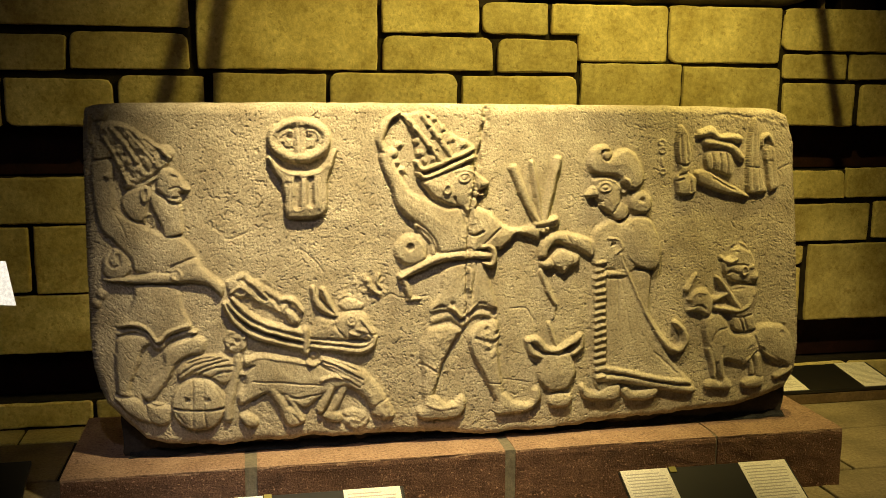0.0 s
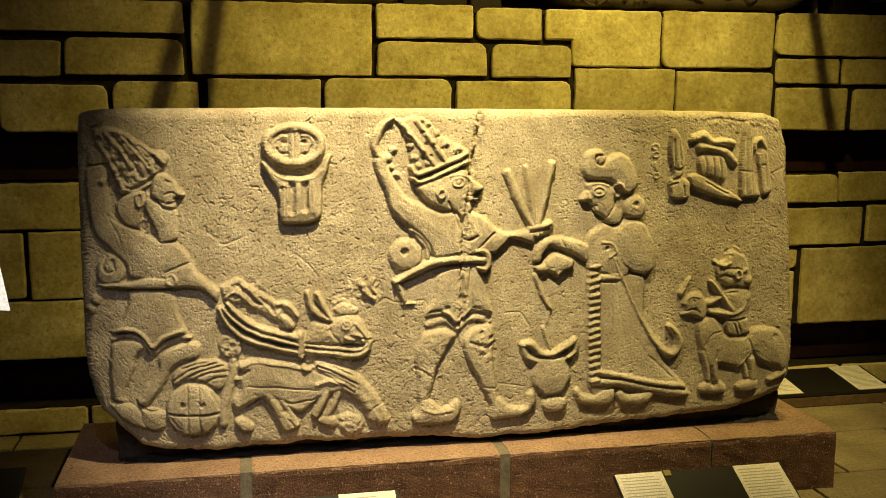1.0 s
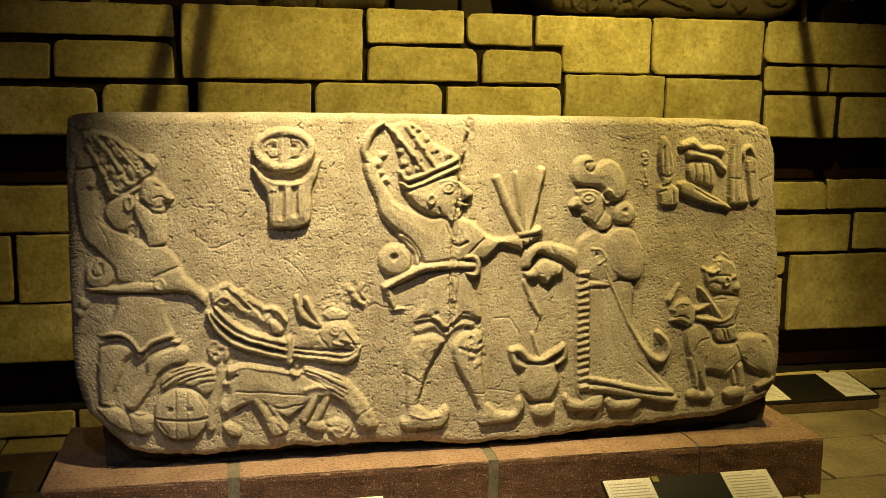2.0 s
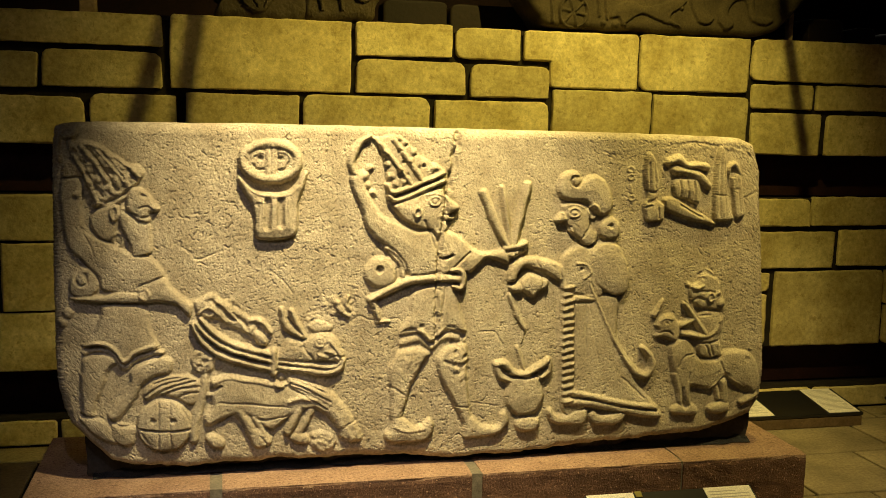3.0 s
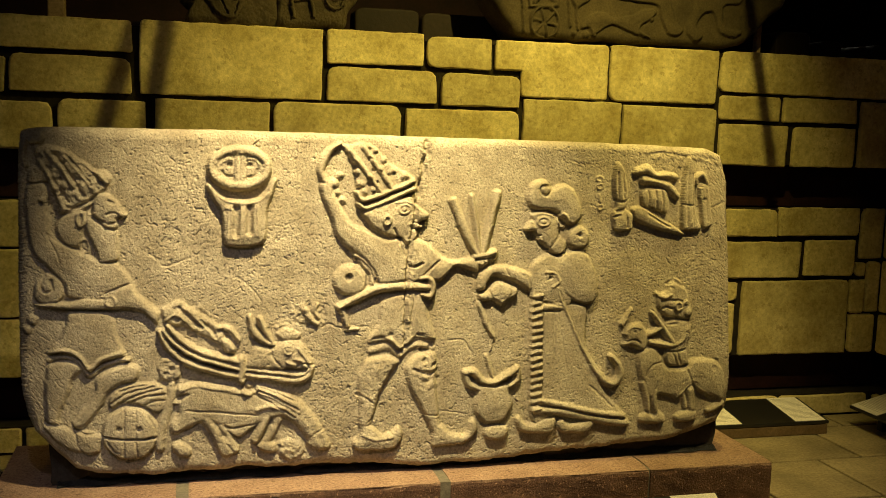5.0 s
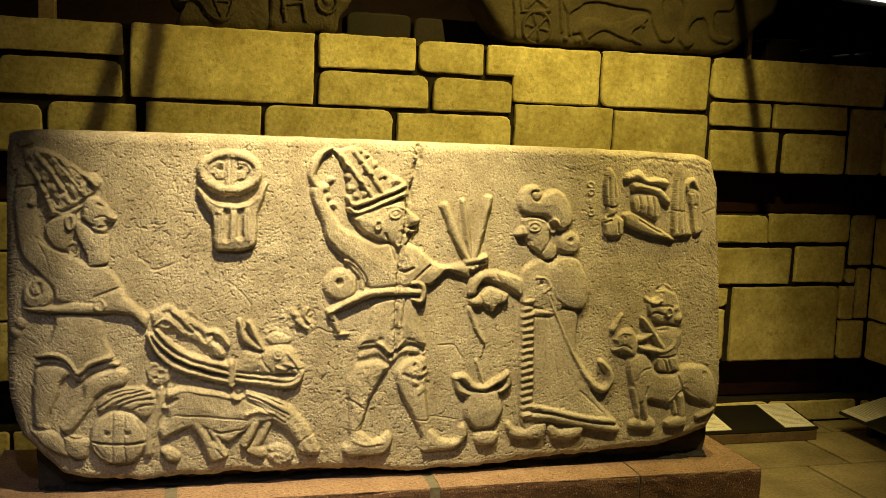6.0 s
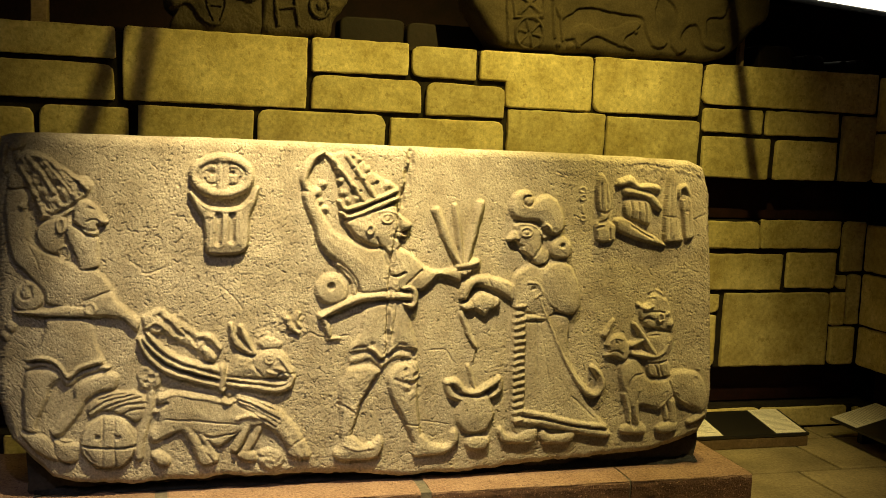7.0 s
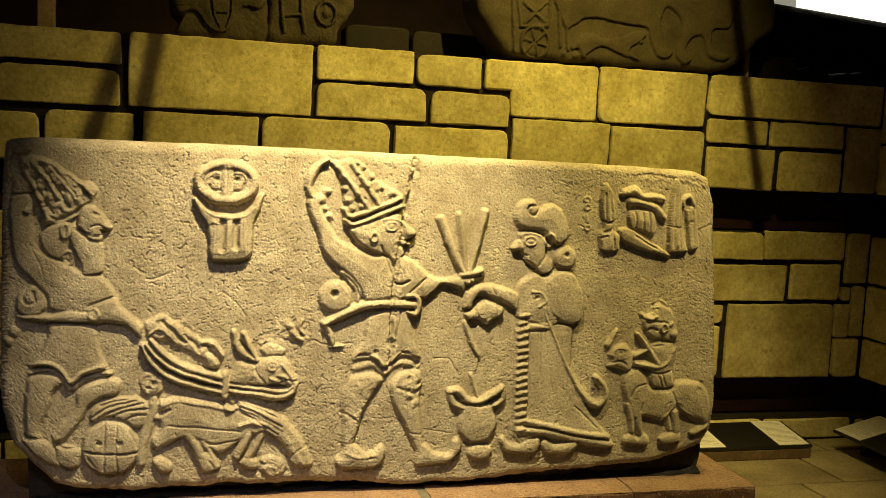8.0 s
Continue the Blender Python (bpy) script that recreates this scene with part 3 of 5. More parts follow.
    c.line([(-0.531, 0.715, 0.0085), (-0.521, 0.673, 0.0119), (-0.498, 0.648, 0.0136), (-0.461, 0.629, 0.0102)], 0.0187)
    c.line([(-0.504, 0.711, 0.0068), (-0.487, 0.675, 0.0102), (-0.464, 0.636, 0.0085)], 0.018)
    c.line([(-0.514, 0.687, 0.0042), (-0.494, 0.662, 0.0051), (-0.471, 0.637, 0.0034)], -0.01)
    c.line([(-0.364, 0.730, 0.0103), (-0.351, 0.705, 0.0103), (-0.330, 0.691, 0.0069)], 0.013)
    c.line([(-0.330, 0.750, 0.0068), (-0.337, 0.729, 0.0068), (-0.323, 0.708, 0.0051)], 0.009)
    c.area([(-0.454, 0.664), (-0.419, 0.680), (-0.377, 0.664), (-0.385, 0.644), (-0.433, 0.639)], 0.012, 0.01)
    # broken carving above the reins
    c.area([(-0.788, 0.740), (-0.765, 0.757), (-0.732, 0.769), (-0.695, 0.744), (-0.638, 0.708), (-0.612, 0.676), (-0.586, 0.634), (-0.573, 0.606), (-0.598, 0.607), (-0.623, 0.636), (-0.672, 0.661), (-0.721, 0.687), (-0.766, 0.696)], 0.014, 0.01)
    c.line([(-0.777, 0.706, 0.0042), (-0.746, 0.726, 0.0050), (-0.720, 0.708, 0.0042), (-0.694, 0.683, 0.0034)], 0.006, True)
    c.line([(-0.736, 0.746, 0.0067), (-0.710, 0.721, 0.0084), (-0.671, 0.685, 0.0067)], -0.01)
    c.line([(-0.671, 0.706, 0.0050), (-0.645, 0.681, 0.0067), (-0.629, 0.656, 0.0051)], -0.009)
    c.line([(-0.622, 0.684, 0.0067), (-0.588, 0.679, 0.0084), (-0.562, 0.644, 0.0068)], 0.015)
    c.area([(-0.619, 0.653), (-0.592, 0.648), (-0.569, 0.613), (-0.583, 0.603), (-0.606, 0.614)], 0.024, 0.008)
    c.area([(-0.447, 0.316), (-0.419, 0.336), (-0.374, 0.319), (-0.360, 0.289), (-0.388, 0.262), (-0.433, 0.272)], 0.011, 0.012)


def sun_disc(c):
    c.area([(-0.468, 1.157), (-0.474, 1.134), (-0.491, 1.114), (-0.517, 1.099), (-0.548, 1.091), (-0.581, 1.091), (-0.612, 1.100), (-0.637, 1.115), (-0.653, 1.135), (-0.658, 1.158), (-0.652, 1.181), (-0.635, 1.201), (-0.610, 1.216), (-0.579, 1.224), (-0.546, 1.224), (-0.515, 1.216), (-0.490, 1.201), (-0.474, 1.180)], 0.021, 0.01)
    c.ring((-0.564, 1.159), 0.0825, 0.0544, 0.0124, 0.009)
    c.area([(-0.496, 1.159), (-0.502, 1.143), (-0.517, 1.130), (-0.539, 1.121), (-0.564, 1.118), (-0.590, 1.121), (-0.611, 1.130), (-0.626, 1.144), (-0.630, 1.159), (-0.625, 1.175), (-0.610, 1.188), (-0.589, 1.197), (-0.563, 1.200), (-0.537, 1.197), (-0.516, 1.188), (-0.501, 1.175)], -0.004, 0.004, True)
    c.line([(-0.563, 1.194, 0.0148), (-0.564, 1.125, 0.0149)], 0.005, True)
    c.line([(-0.563, 1.195, 0.0026), (-0.564, 1.123, 0.0026)], -0.004)
    c.line([(-0.581, 1.192, 0.0030), (-0.582, 1.126, 0.0030)], -0.004)
    c.line([(-0.543, 1.192, 0.0030), (-0.545, 1.126, 0.0030)], -0.004)
    c.knobs([(-0.593, 1.166, 0.0082), (-0.536, 1.167, 0.0083)], -0.01)
    c.line([(-0.614, 1.150, 0.0041), (-0.605, 1.136, 0.0049), (-0.584, 1.135, 0.0041)], -0.007)
    c.line([(-0.541, 1.133, 0.0041), (-0.521, 1.136, 0.0050), (-0.511, 1.156, 0.0041)], -0.007)
    c.line([(-0.615, 1.172, 0.0049), (-0.599, 1.184, 0.0049), (-0.583, 1.184, 0.0033)], 0.004, True)
    c.line([(-0.540, 1.187, 0.0049), (-0.521, 1.184, 0.0050), (-0.508, 1.169, 0.0033)], 0.004, True)
    c.area([(-0.661, 1.106), (-0.647, 1.114), (-0.614, 1.079), (-0.578, 1.070), (-0.519, 1.070), (-0.492, 1.090), (-0.469, 1.129), (-0.454, 1.127), (-0.462, 1.089), (-0.481, 1.039), (-0.482, 0.969), (-0.493, 0.939), (-0.524, 0.928), (-0.581, 0.925), (-0.609, 0.936), (-0.612, 0.991), (-0.620, 1.033), (-0.640, 1.064)], 0.028, 0.008)
    c.line([(-0.572, 1.040, 0.0116), (-0.573, 0.964, 0.0117)], -0.015)
    c.line([(-0.534, 1.043, 0.0116), (-0.535, 0.970, 0.0117)], -0.015)
    c.line([(-0.595, 1.044, 0.0033), (-0.597, 0.948, 0.0033)], 0.003, True)
    c.line([(-0.513, 1.053, 0.0033), (-0.507, 0.956, 0.0033)], 0.003, True)
    c.line([(-0.617, 1.074, 0.0050), (-0.582, 1.059, 0.0050), (-0.516, 1.060, 0.0050), (-0.482, 1.086, 0.0050)], 0.004, True)


def middle_figure(c):
    # raised arm and torso
    c.area([(-0.328, 1.118), (-0.291, 1.125), (-0.277, 1.085), (-0.257, 1.044), (-0.226, 1.003), (-0.174, 0.978), (-0.125, 0.953), (-0.079, 0.956), (-0.054, 0.917), (-0.049, 0.826), (-0.080, 0.813), (-0.141, 0.809), (-0.159, 0.843), (-0.186, 0.878), (-0.212, 0.901), (-0.255, 0.933), (-0.281, 0.969), (-0.298, 1.027), (-0.321, 1.075)], 0.024, 0.014)
    c.area([(-0.058, 0.945), (-0.019, 0.951), (0.021, 0.923), (0.057, 0.894), (0.036, 0.849), (-0.007, 0.825), (-0.056, 0.812)], 0.021, 0.011)
    c.line([(-0.267, 1.238, 0.0050), (-0.294, 1.222, 0.0100), (-0.316, 1.189, 0.0134), (-0.324, 1.155, 0.0134), (-0.311, 1.125, 0.0118), (-0.291, 1.112, 0.0101)], 0.0187)
    c.knobs([(-0.309, 1.098, 0.0168), (-0.286, 1.118, 0.0168)], 0.02, False)
    c.knobs([(-0.269, 1.140, 0.0135), (-0.277, 1.091, 0.0135), (-0.260, 1.066, 0.0135)], 0.013, False)
    c.knobs([(-0.265, 1.135, 0.0059), (-0.260, 1.061, 0.0059)], -0.006)
    # head
    c.area([(-0.198, 1.033), (-0.129, 1.063), (-0.048, 1.086), (-0.034, 1.065), (-0.030, 1.041), (-0.019, 1.010), (-0.019, 0.993), (-0.026, 0.979), (-0.022, 0.962), (-0.033, 0.945), (-0.054, 0.921), (-0.075, 0.952), (-0.107, 0.956), (-0.160, 0.981), (-0.186, 1.009)], 0.025, 0.01)
    c.area([(-0.041, 1.066), (-0.016, 1.048), (0.012, 1.027), (0.002, 1.012), (-0.032, 1.009)], 0.029, 0.009)
    c.line([(-0.032, 0.995, 0.0034), (-0.009, 0.991, 0.0043)], 0.0187)
    c.line([(-0.044, 1.004, 0.0031), (-0.016, 1.002, 0.0031)], -0.007)
    c.line([(-0.044, 0.983, 0.0034), (-0.016, 0.983, 0.0035)], -0.007)
    c.ring((-0.069, 1.044), 0.0172, 0.0129, 0.0038, 0.005)
    c.knobs([(-0.069, 1.044, 0.0077)], 0.005)
    c.line([(-0.097, 1.063, 0.0034), (-0.066, 1.067, 0.0034), (-0.041, 1.059, 0.0034)], 0.004, True)
    c.ring((-0.123, 1.010), 0.0103, 0.0137, 0.0051, 0.007)
    c.line([(-0.100, 0.984, 0.0034), (-0.079, 0.942, 0.0038), (-0.064, 0.896, 0.0035)], -0.007)
    c.line([(-0.177, 0.981, 0.0031), (-0.125, 0.950, 0.0034), (-0.079, 0.954, 0.0034)], -0.007)
    # tall cap with a double brim
    c.area([(-0.267, 1.232), (-0.236, 1.238), (-0.202, 1.244), (-0.164, 1.232), (-0.112, 1.182), (-0.049, 1.151), (-0.035, 1.124), (-0.122, 1.087), (-0.195, 1.067), (-0.215, 1.098), (-0.229, 1.163)], 0.013, 0.009)
    c.line([(-0.236, 1.215, 0.0084), (-0.195, 1.165, 0.0085), (-0.160, 1.121, 0.0085), (-0.136, 1.087, 0.0068)], 0.01, True)
    c.line([(-0.199, 1.229, 0.0084), (-0.157, 1.175, 0.0085), (-0.126, 1.131, 0.0085), (-0.105, 1.104, 0.0068)], 0.01, True)
    c.knobs([(-0.183, 1.234, 0.0101), (-0.161, 1.219, 0.0101), (-0.133, 1.192, 0.0119), (-0.107, 1.158, 0.0102), (-0.070, 1.146, 0.0154), (-0.222, 1.188, 0.0118), (-0.216, 1.155, 0.0118), (-0.205, 1.118, 0.0135), (-0.178, 1.141, 0.0085), (-0.191, 1.094, 0.0102), (-0.143, 1.168, 0.0085), (-0.164, 1.101, 0.0085)], 0.008)
    c.knobs([(-0.157, 1.212, 0.0059), (-0.130, 1.185, 0.0059), (-0.105, 1.151, 0.0060), (-0.067, 1.137, 0.0068), (-0.219, 1.145, 0.0068), (-0.209, 1.108, 0.0076), (-0.167, 1.161, 0.0059), (-0.153, 1.124, 0.0059), (-0.181, 1.118, 0.0059), (-0.178, 1.195, 0.0059), (-0.119, 1.144, 0.0051)], -0.009)
    c.line([(-0.260, 1.225, 0.0050), (-0.243, 1.202, 0.0067), (-0.229, 1.178, 0.0067)], -0.008)
    c.line([(-0.215, 1.091, 0.0085), (-0.195, 1.070, 0.0085), (-0.122, 1.095, 0.0094), (-0.042, 1.131, 0.0086)], 0.0238)
    c.line([(-0.209, 1.057, 0.0085), (-0.184, 1.046, 0.0085), (-0.115, 1.073, 0.0094), (-0.042, 1.107, 0.0086)], 0.0255)
    # curl behind the shoulder
    c.area([(-0.177, 0.822), (-0.182, 0.800), (-0.197, 0.782), (-0.219, 0.772), (-0.243, 0.773), (-0.264, 0.784), (-0.279, 0.802), (-0.285, 0.825), (-0.279, 0.847), (-0.264, 0.865), (-0.243, 0.875), (-0.219, 0.874), (-0.197, 0.864), (-0.182, 0.845)], 0.023, 0.016)
    c.line([(-0.215, 0.900, 0.0068), (-0.186, 0.876, 0.0103), (-0.163, 0.843, 0.0103), (-0.159, 0.811, 0.0086)], 0.017)
    c.knobs([(-0.236, 0.833, 0.0129)], -0.018)
    c.line([(-0.208, 0.892, 0.0051), (-0.177, 0.864, 0.0052), (-0.150, 0.811, 0.0052)], -0.008)
    c.line([(-0.205, 0.858, 0.0043), (-0.191, 0.840, 0.0043), (-0.191, 0.816, 0.0034)], -0.005)
    # belt with a curled end, and hilt
    c.line([(-0.264, 0.741, 0.0103), (-0.212, 0.769, 0.0138), (-0.141, 0.799, 0.0156), (-0.071, 0.804, 0.0156), (0.015, 0.803, 0.0140)], 0.0247)
    c.line([(-0.010, 0.829, 0.0087), (0.015, 0.830, 0.0105), (0.031, 0.806, 0.0122), (0.021, 0.775, 0.0122), (-0.006, 0.779, 0.0070)], 0.0247)
    c.line([(-0.260, 0.741, 0.0103), (-0.246, 0.712, 0.0121), (-0.236, 0.680, 0.0086)], 0.017)
    c.line([(-0.239, 0.672, 0.0086), (-0.204, 0.672, 0.0052)], 0.011)
    c.knobs([(-0.255, 0.713, 0.0060)], -0.008)
    # kilt
    c.area([(-0.127, 0.761), (-0.067, 0.784), (-0.010, 0.786), (0.009, 0.754), (0.031, 0.682), (0.043, 0.635), (-0.015, 0.648), (-0.069, 0.603), (-0.123, 0.641), (-0.172, 0.636), (-0.141, 0.688), (-0.137, 0.727)], 0.016, 0.01)
    c.line([(-0.056, 0.777, 0.0038), (-0.057, 0.667, 0.0038)], -0.006)
    c.line([(-0.026, 0.780, 0.0035), (-0.037, 0.674, 0.0035)], -0.006)
    c.line([(-0.042, 0.773, 0.0052), (-0.048, 0.677, 0.0052)], 0.003, True)
    c.line([(-0.165, 0.632, 0.0070), (-0.105, 0.635, 0.0079), (-0.073, 0.610, 0.0061)], 0.008, True)
    c.line([(-0.162, 0.601, 0.0105), (-0.108, 0.612, 0.0122), (-0.069, 0.585, 0.0088)], 0.008, True)
    c.line([(-0.062, 0.610, 0.0070), (-0.022, 0.643, 0.0079), (0.039, 0.635, 0.0079)], 0.008, True)
    c.line([(-0.065, 0.585, 0.0070), (-0.022, 0.616, 0.0097), (0.036, 0.606, 0.0079)], 0.008, True)
    c.knobs([(-0.101, 0.651, 0.0087)], -0.007)
    # legs and shoes
    c.area([(-0.172, 0.579), (-0.108, 0.587), (-0.069, 0.567), (-0.086, 0.543), (-0.106, 0.504), (-0.129, 0.462), (-0.145, 0.397), (-0.164, 0.354), (-0.193, 0.356), (-0.197, 0.440), (-0.202, 0.512), (-0.190, 0.554)], 0.021, 0.014)
    c.area([(-0.050, 0.552), (-0.011, 0.590), (0.047, 0.588), (0.052, 0.482), (0.067, 0.371), (0.073, 0.326), (0.044, 0.324), (0.021, 0.370), (-0.004, 0.426), (-0.031, 0.468), (-0.048, 0.512)], 0.023, 0.014)
    c.area([(-0.213, 0.313), (-0.197, 0.330), (-0.182, 0.370), (-0.146, 0.357), (-0.117, 0.333), (-0.092, 0.339), (-0.070, 0.360), (-0.054, 0.337), (-0.063, 0.300), (-0.103, 0.281), (-0.175, 0.281), (-0.207, 0.293)], 0.024, 0.01)
    c.area([(0.037, 0.302), (0.047, 0.357), (0.071, 0.356), (0.109, 0.328), (0.152, 0.325), (0.162, 0.362), (0.181, 0.370), (0.193, 0.338), (0.174, 0.305), (0.137, 0.290), (0.055, 0.284)], 0.025, 0.011)
    c.line([(-0.182, 0.337, 0.0053), (-0.139, 0.320, 0.0053), (-0.088, 0.324, 0.0053)], 0.004, True)
    c.line([(-0.129, 0.462, 0.0035), (-0.143, 0.400, 0.0035), (-0.164, 0.376, 0.0035)], -0.006)
    c.knobs([(0.018, 0.589, 0.0124), (0.029, 0.610, 0.0106), (0.011, 0.567, 0.0106), (0.040, 0.555, 0.0089), (-0.000, 0.600, 0.0088)], -0.009)
    c.line([(-0.023, 0.540, 0.0071), (0.019, 0.527, 0.0089), (0.052, 0.537, 0.0053)], -0.006)
    c.line([(0.021, 0.392, 0.0032), (0.061, 0.388, 0.0032)], -0.004)
    c.line([(-0.202, 0.462, 0.0053), (-0.172, 0.453, 0.0053), (-0.154, 0.437, 0.0035)], -0.005)
    # reaching arm with a three-pronged bolt
    c.area([(-0.015, 0.944), (0.028, 0.926), (0.057, 0.898), (0.104, 0.886), (0.171, 0.899), (0.235, 0.912), (0.236, 0.887), (0.185, 0.870), (0.174, 0.846), (0.108, 0.865), (0.083, 0.844), (0.051, 0.817), (0.011, 0.825), (-0.007, 0.853)], 0.023, 0.012)
    c.line([(-0.046, 0.865, 0.0043), (-0.025, 0.866, 0.0052), (-0.007, 0.876, 0.0043)], -0.014)
    c.line([(0.000, 0.839, 0.0035), (0.022, 0.860, 0.0038), (0.046, 0.884, 0.0035)], -0.008)
    c.line([(0.087, 1.071, 0.0138), (0.124, 0.989, 0.0148), (0.167, 0.906, 0.0105)], 0.0204)
    c.line([(0.147, 1.085, 0.0095), (0.164, 0.997, 0.0113), (0.178, 0.909, 0.0088)], 0.019)
    c.line([(0.231, 1.095, 0.0140), (0.209, 0.997, 0.0149), (0.191, 0.909, 0.0105)], 0.0195)
    c.line([(0.166, 0.897, 0.0123), (0.206, 0.903, 0.0123), (0.228, 0.910, 0.0106)], 0.0229)
    c.knobs([(0.185, 0.874, 0.0106), (0.199, 0.880, 0.0088)], 0.022, False)
    c.line([(0.166, 0.885, 0.0035), (0.195, 0.888, 0.0035), (0.225, 0.894, 0.0035)], -0.008)


def libation(c):
    c.area([(0.172, 0.789), (0.178, 0.835), (0.207, 0.863), (0.255, 0.870), (0.311, 0.858), (0.345, 0.845), (0.364, 0.830), (0.358, 0.783), (0.331, 0.795), (0.293, 0.818), (0.256, 0.829), (0.230, 0.837), (0.212, 0.816), (0.201, 0.791)], 0.024, 0.011)
    c.area([(0.176, 0.774), (0.209, 0.791), (0.245, 0.819), (0.275, 0.811), (0.309, 0.794), (0.306, 0.767), (0.276, 0.753), (0.258, 0.736), (0.230, 0.755), (0.191, 0.752)], 0.025, 0.012)
    c.line([(0.205, 0.806, 0.0044), (0.226, 0.826, 0.0053), (0.256, 0.822, 0.0044)], -0.009)
    c.line([(0.216, 0.787, 0.0035), (0.224, 0.758, 0.0035)], -0.006)
    c.line([(0.290, 0.803, 0.0036), (0.287, 0.760, 0.0036)], -0.005)
    c.line([(0.262, 0.861, 0.0035), (0.278, 0.836, 0.0035)], -0.006)
    c.line([(0.341, 0.845, 0.0044), (0.354, 0.787, 0.0045)], -0.006)
    c.line([(0.184, 0.745, 0.0088), (0.205, 0.694, 0.0107), (0.233, 0.639, 0.0071)], 0.013)
    c.line([(0.235, 0.633, 0.0054), (0.226, 0.591, 0.0054)], 0.006)
    c.line([(0.212, 0.574, 0.0072), (0.229, 0.533, 0.0081), (0.238, 0.503, 0.0054)], 0.01)
    c.area([(0.181, 0.448), (0.195, 0.482), (0.283, 0.482), (0.299, 0.452), (0.310, 0.414), (0.292, 0.372), (0.268, 0.352), (0.220, 0.351), (0.188, 0.379), (0.174, 0.417)], 0.021, 0.015)
    c.line([(0.144, 0.522, 0.0125), (0.174, 0.524, 0.0125), (0.206, 0.491, 0.0126), (0.245, 0.489, 0.0117), (0.283, 0.508, 0.0126), (0.316, 0.529, 0.0126)], 0.0213)
    c.line([(0.146, 0.514, 0.0125), (0.160, 0.484, 0.0125), (0.193, 0.468, 0.0090)], 0.0179)
    c.line([(0.322, 0.521, 0.0117), (0.323, 0.495, 0.0117), (0.297, 0.474, 0.0090)], 0.0179)
    c.knobs([(0.182, 0.498, 0.0090), (0.294, 0.495, 0.0081)], -0.009)
    c.line([(0.193, 0.484, 0.0036), (0.246, 0.473, 0.0036), (0.287, 0.486, 0.0036)], -0.008)
    c.area([(0.215, 0.336), (0.238, 0.346), (0.287, 0.344), (0.297, 0.320), (0.281, 0.299), (0.231, 0.296), (0.214, 0.314)], 0.022, 0.01)


def right_figure(c):
    # hair and face
    c.area([(0.326, 1.087), (0.336, 1.122), (0.358, 1.139), (0.391, 1.141), (0.413, 1.116), (0.433, 1.128), (0.468, 1.125), (0.502, 1.091), (0.517, 1.046), (0.514, 1.018), (0.490, 0.997), (0.460, 1.004), (0.432, 1.033), (0.406, 1.042), (0.361, 1.046), (0.336, 1.059)], 0.027, 0.014)
    c.line([(0.399, 1.121, 0.0044), (0.377, 1.122, 0.0053), (0.372, 1.104, 0.0053), (0.389, 1.092, 0.0053), (0.411, 1.111, 0.0044)], -0.011)
    c.area([(0.343, 1.032), (0.380, 1.042), (0.421, 1.033), (0.441, 1.008), (0.442, 0.972), (0.470, 0.940), (0.463, 0.911), (0.431, 0.903), (0.406, 0.923), (0.379, 0.943), (0.364, 0.963), (0.352, 0.981), (0.337, 0.988), (0.347, 1.006)], 0.022, 0.01)
    c.area([(0.343, 1.013), (0.355, 1.009), (0.367, 0.984), (0.344, 0.977), (0.322, 0.983)], 0.026, 0.007)
    c.ring((0.383, 1.010), 0.0186, 0.0133, 0.0039, 0.005)
    c.knobs([(0.383, 1.010, 0.0080)], 0.006)
    c.line([(0.354, 1.030, 0.0035), (0.387, 1.035, 0.0035), (0.418, 1.026, 0.0035)], 0.004, True)
    c.ring((0.450, 1.011), 0.0142, 0.0213, 0.0053, 0.008)
    c.line([(0.358, 0.968, 0.0032), (0.378, 0.964, 0.0032)], -0.007)
    c.line([(0.375, 0.945, 0.0053), (0.387, 0.930, 0.0053)], -0.007)
    c.line([(0.368, 0.954, 0.0035), (0.383, 0.950, 0.0035)], 0.005, True)
    c.line([(0.442, 0.972, 0.0036), (0.424, 0.940, 0.0036), (0.410, 0.923, 0.0036)], -0.004)
    c.area([(0.465, 0.965), (0.483, 0.990), (0.513, 0.998), (0.542, 0.978), (0.549, 0.949), (0.531, 0.924), (0.497, 0.921), (0.470, 0.936)], 0.024, 0.012)
    c.knobs([(0.510, 0.966, 0.0089)], -0.013)
    # shoulders and robe
    c.area([(0.345, 0.842), (0.366, 0.884), (0.410, 0.908), (0.441, 0.897), (0.474, 0.914), (0.500, 0.849), (0.503, 0.758), (0.470, 0.729), (0.362, 0.758), (0.350, 0.787)], 0.019, 0.012)
    c.area([(0.444, 0.868), (0.460, 0.900), (0.493, 0.916), (0.535, 0.910), (0.566, 0.866), (0.588, 0.792), (0.573, 0.748), (0.527, 0.739), (0.476, 0.766), (0.448, 0.814)], 0.026, 0.01)
    c.line([(0.406, 0.912, 0.0032), (0.441, 0.899, 0.0039), (0.474, 0.920, 0.0032)], -0.008)
    c.line([(0.402, 0.918, 0.0028), (0.441, 0.906, 0.0032), (0.470, 0.927, 0.0029)], 0.004, True)
    c.area([(0.358, 0.780), (0.393, 0.750), (0.465, 0.740), (0.546, 0.734), (0.552, 0.645), (0.566, 0.570), (0.624, 0.455), (0.658, 0.411), (0.721, 0.346), (0.710, 0.320), (0.588, 0.342), (0.459, 0.366), (0.368, 0.373)], 0.016, 0.009)
    c.line([(0.360, 0.763, 0.0064), (0.375, 0.768, 0.0075), (0.392, 0.772, 0.0061)], 0.007, True)
    c.line([(0.361, 0.741, 0.0064), (0.376, 0.746, 0.0075), (0.393, 0.749, 0.0061)], 0.007, True)
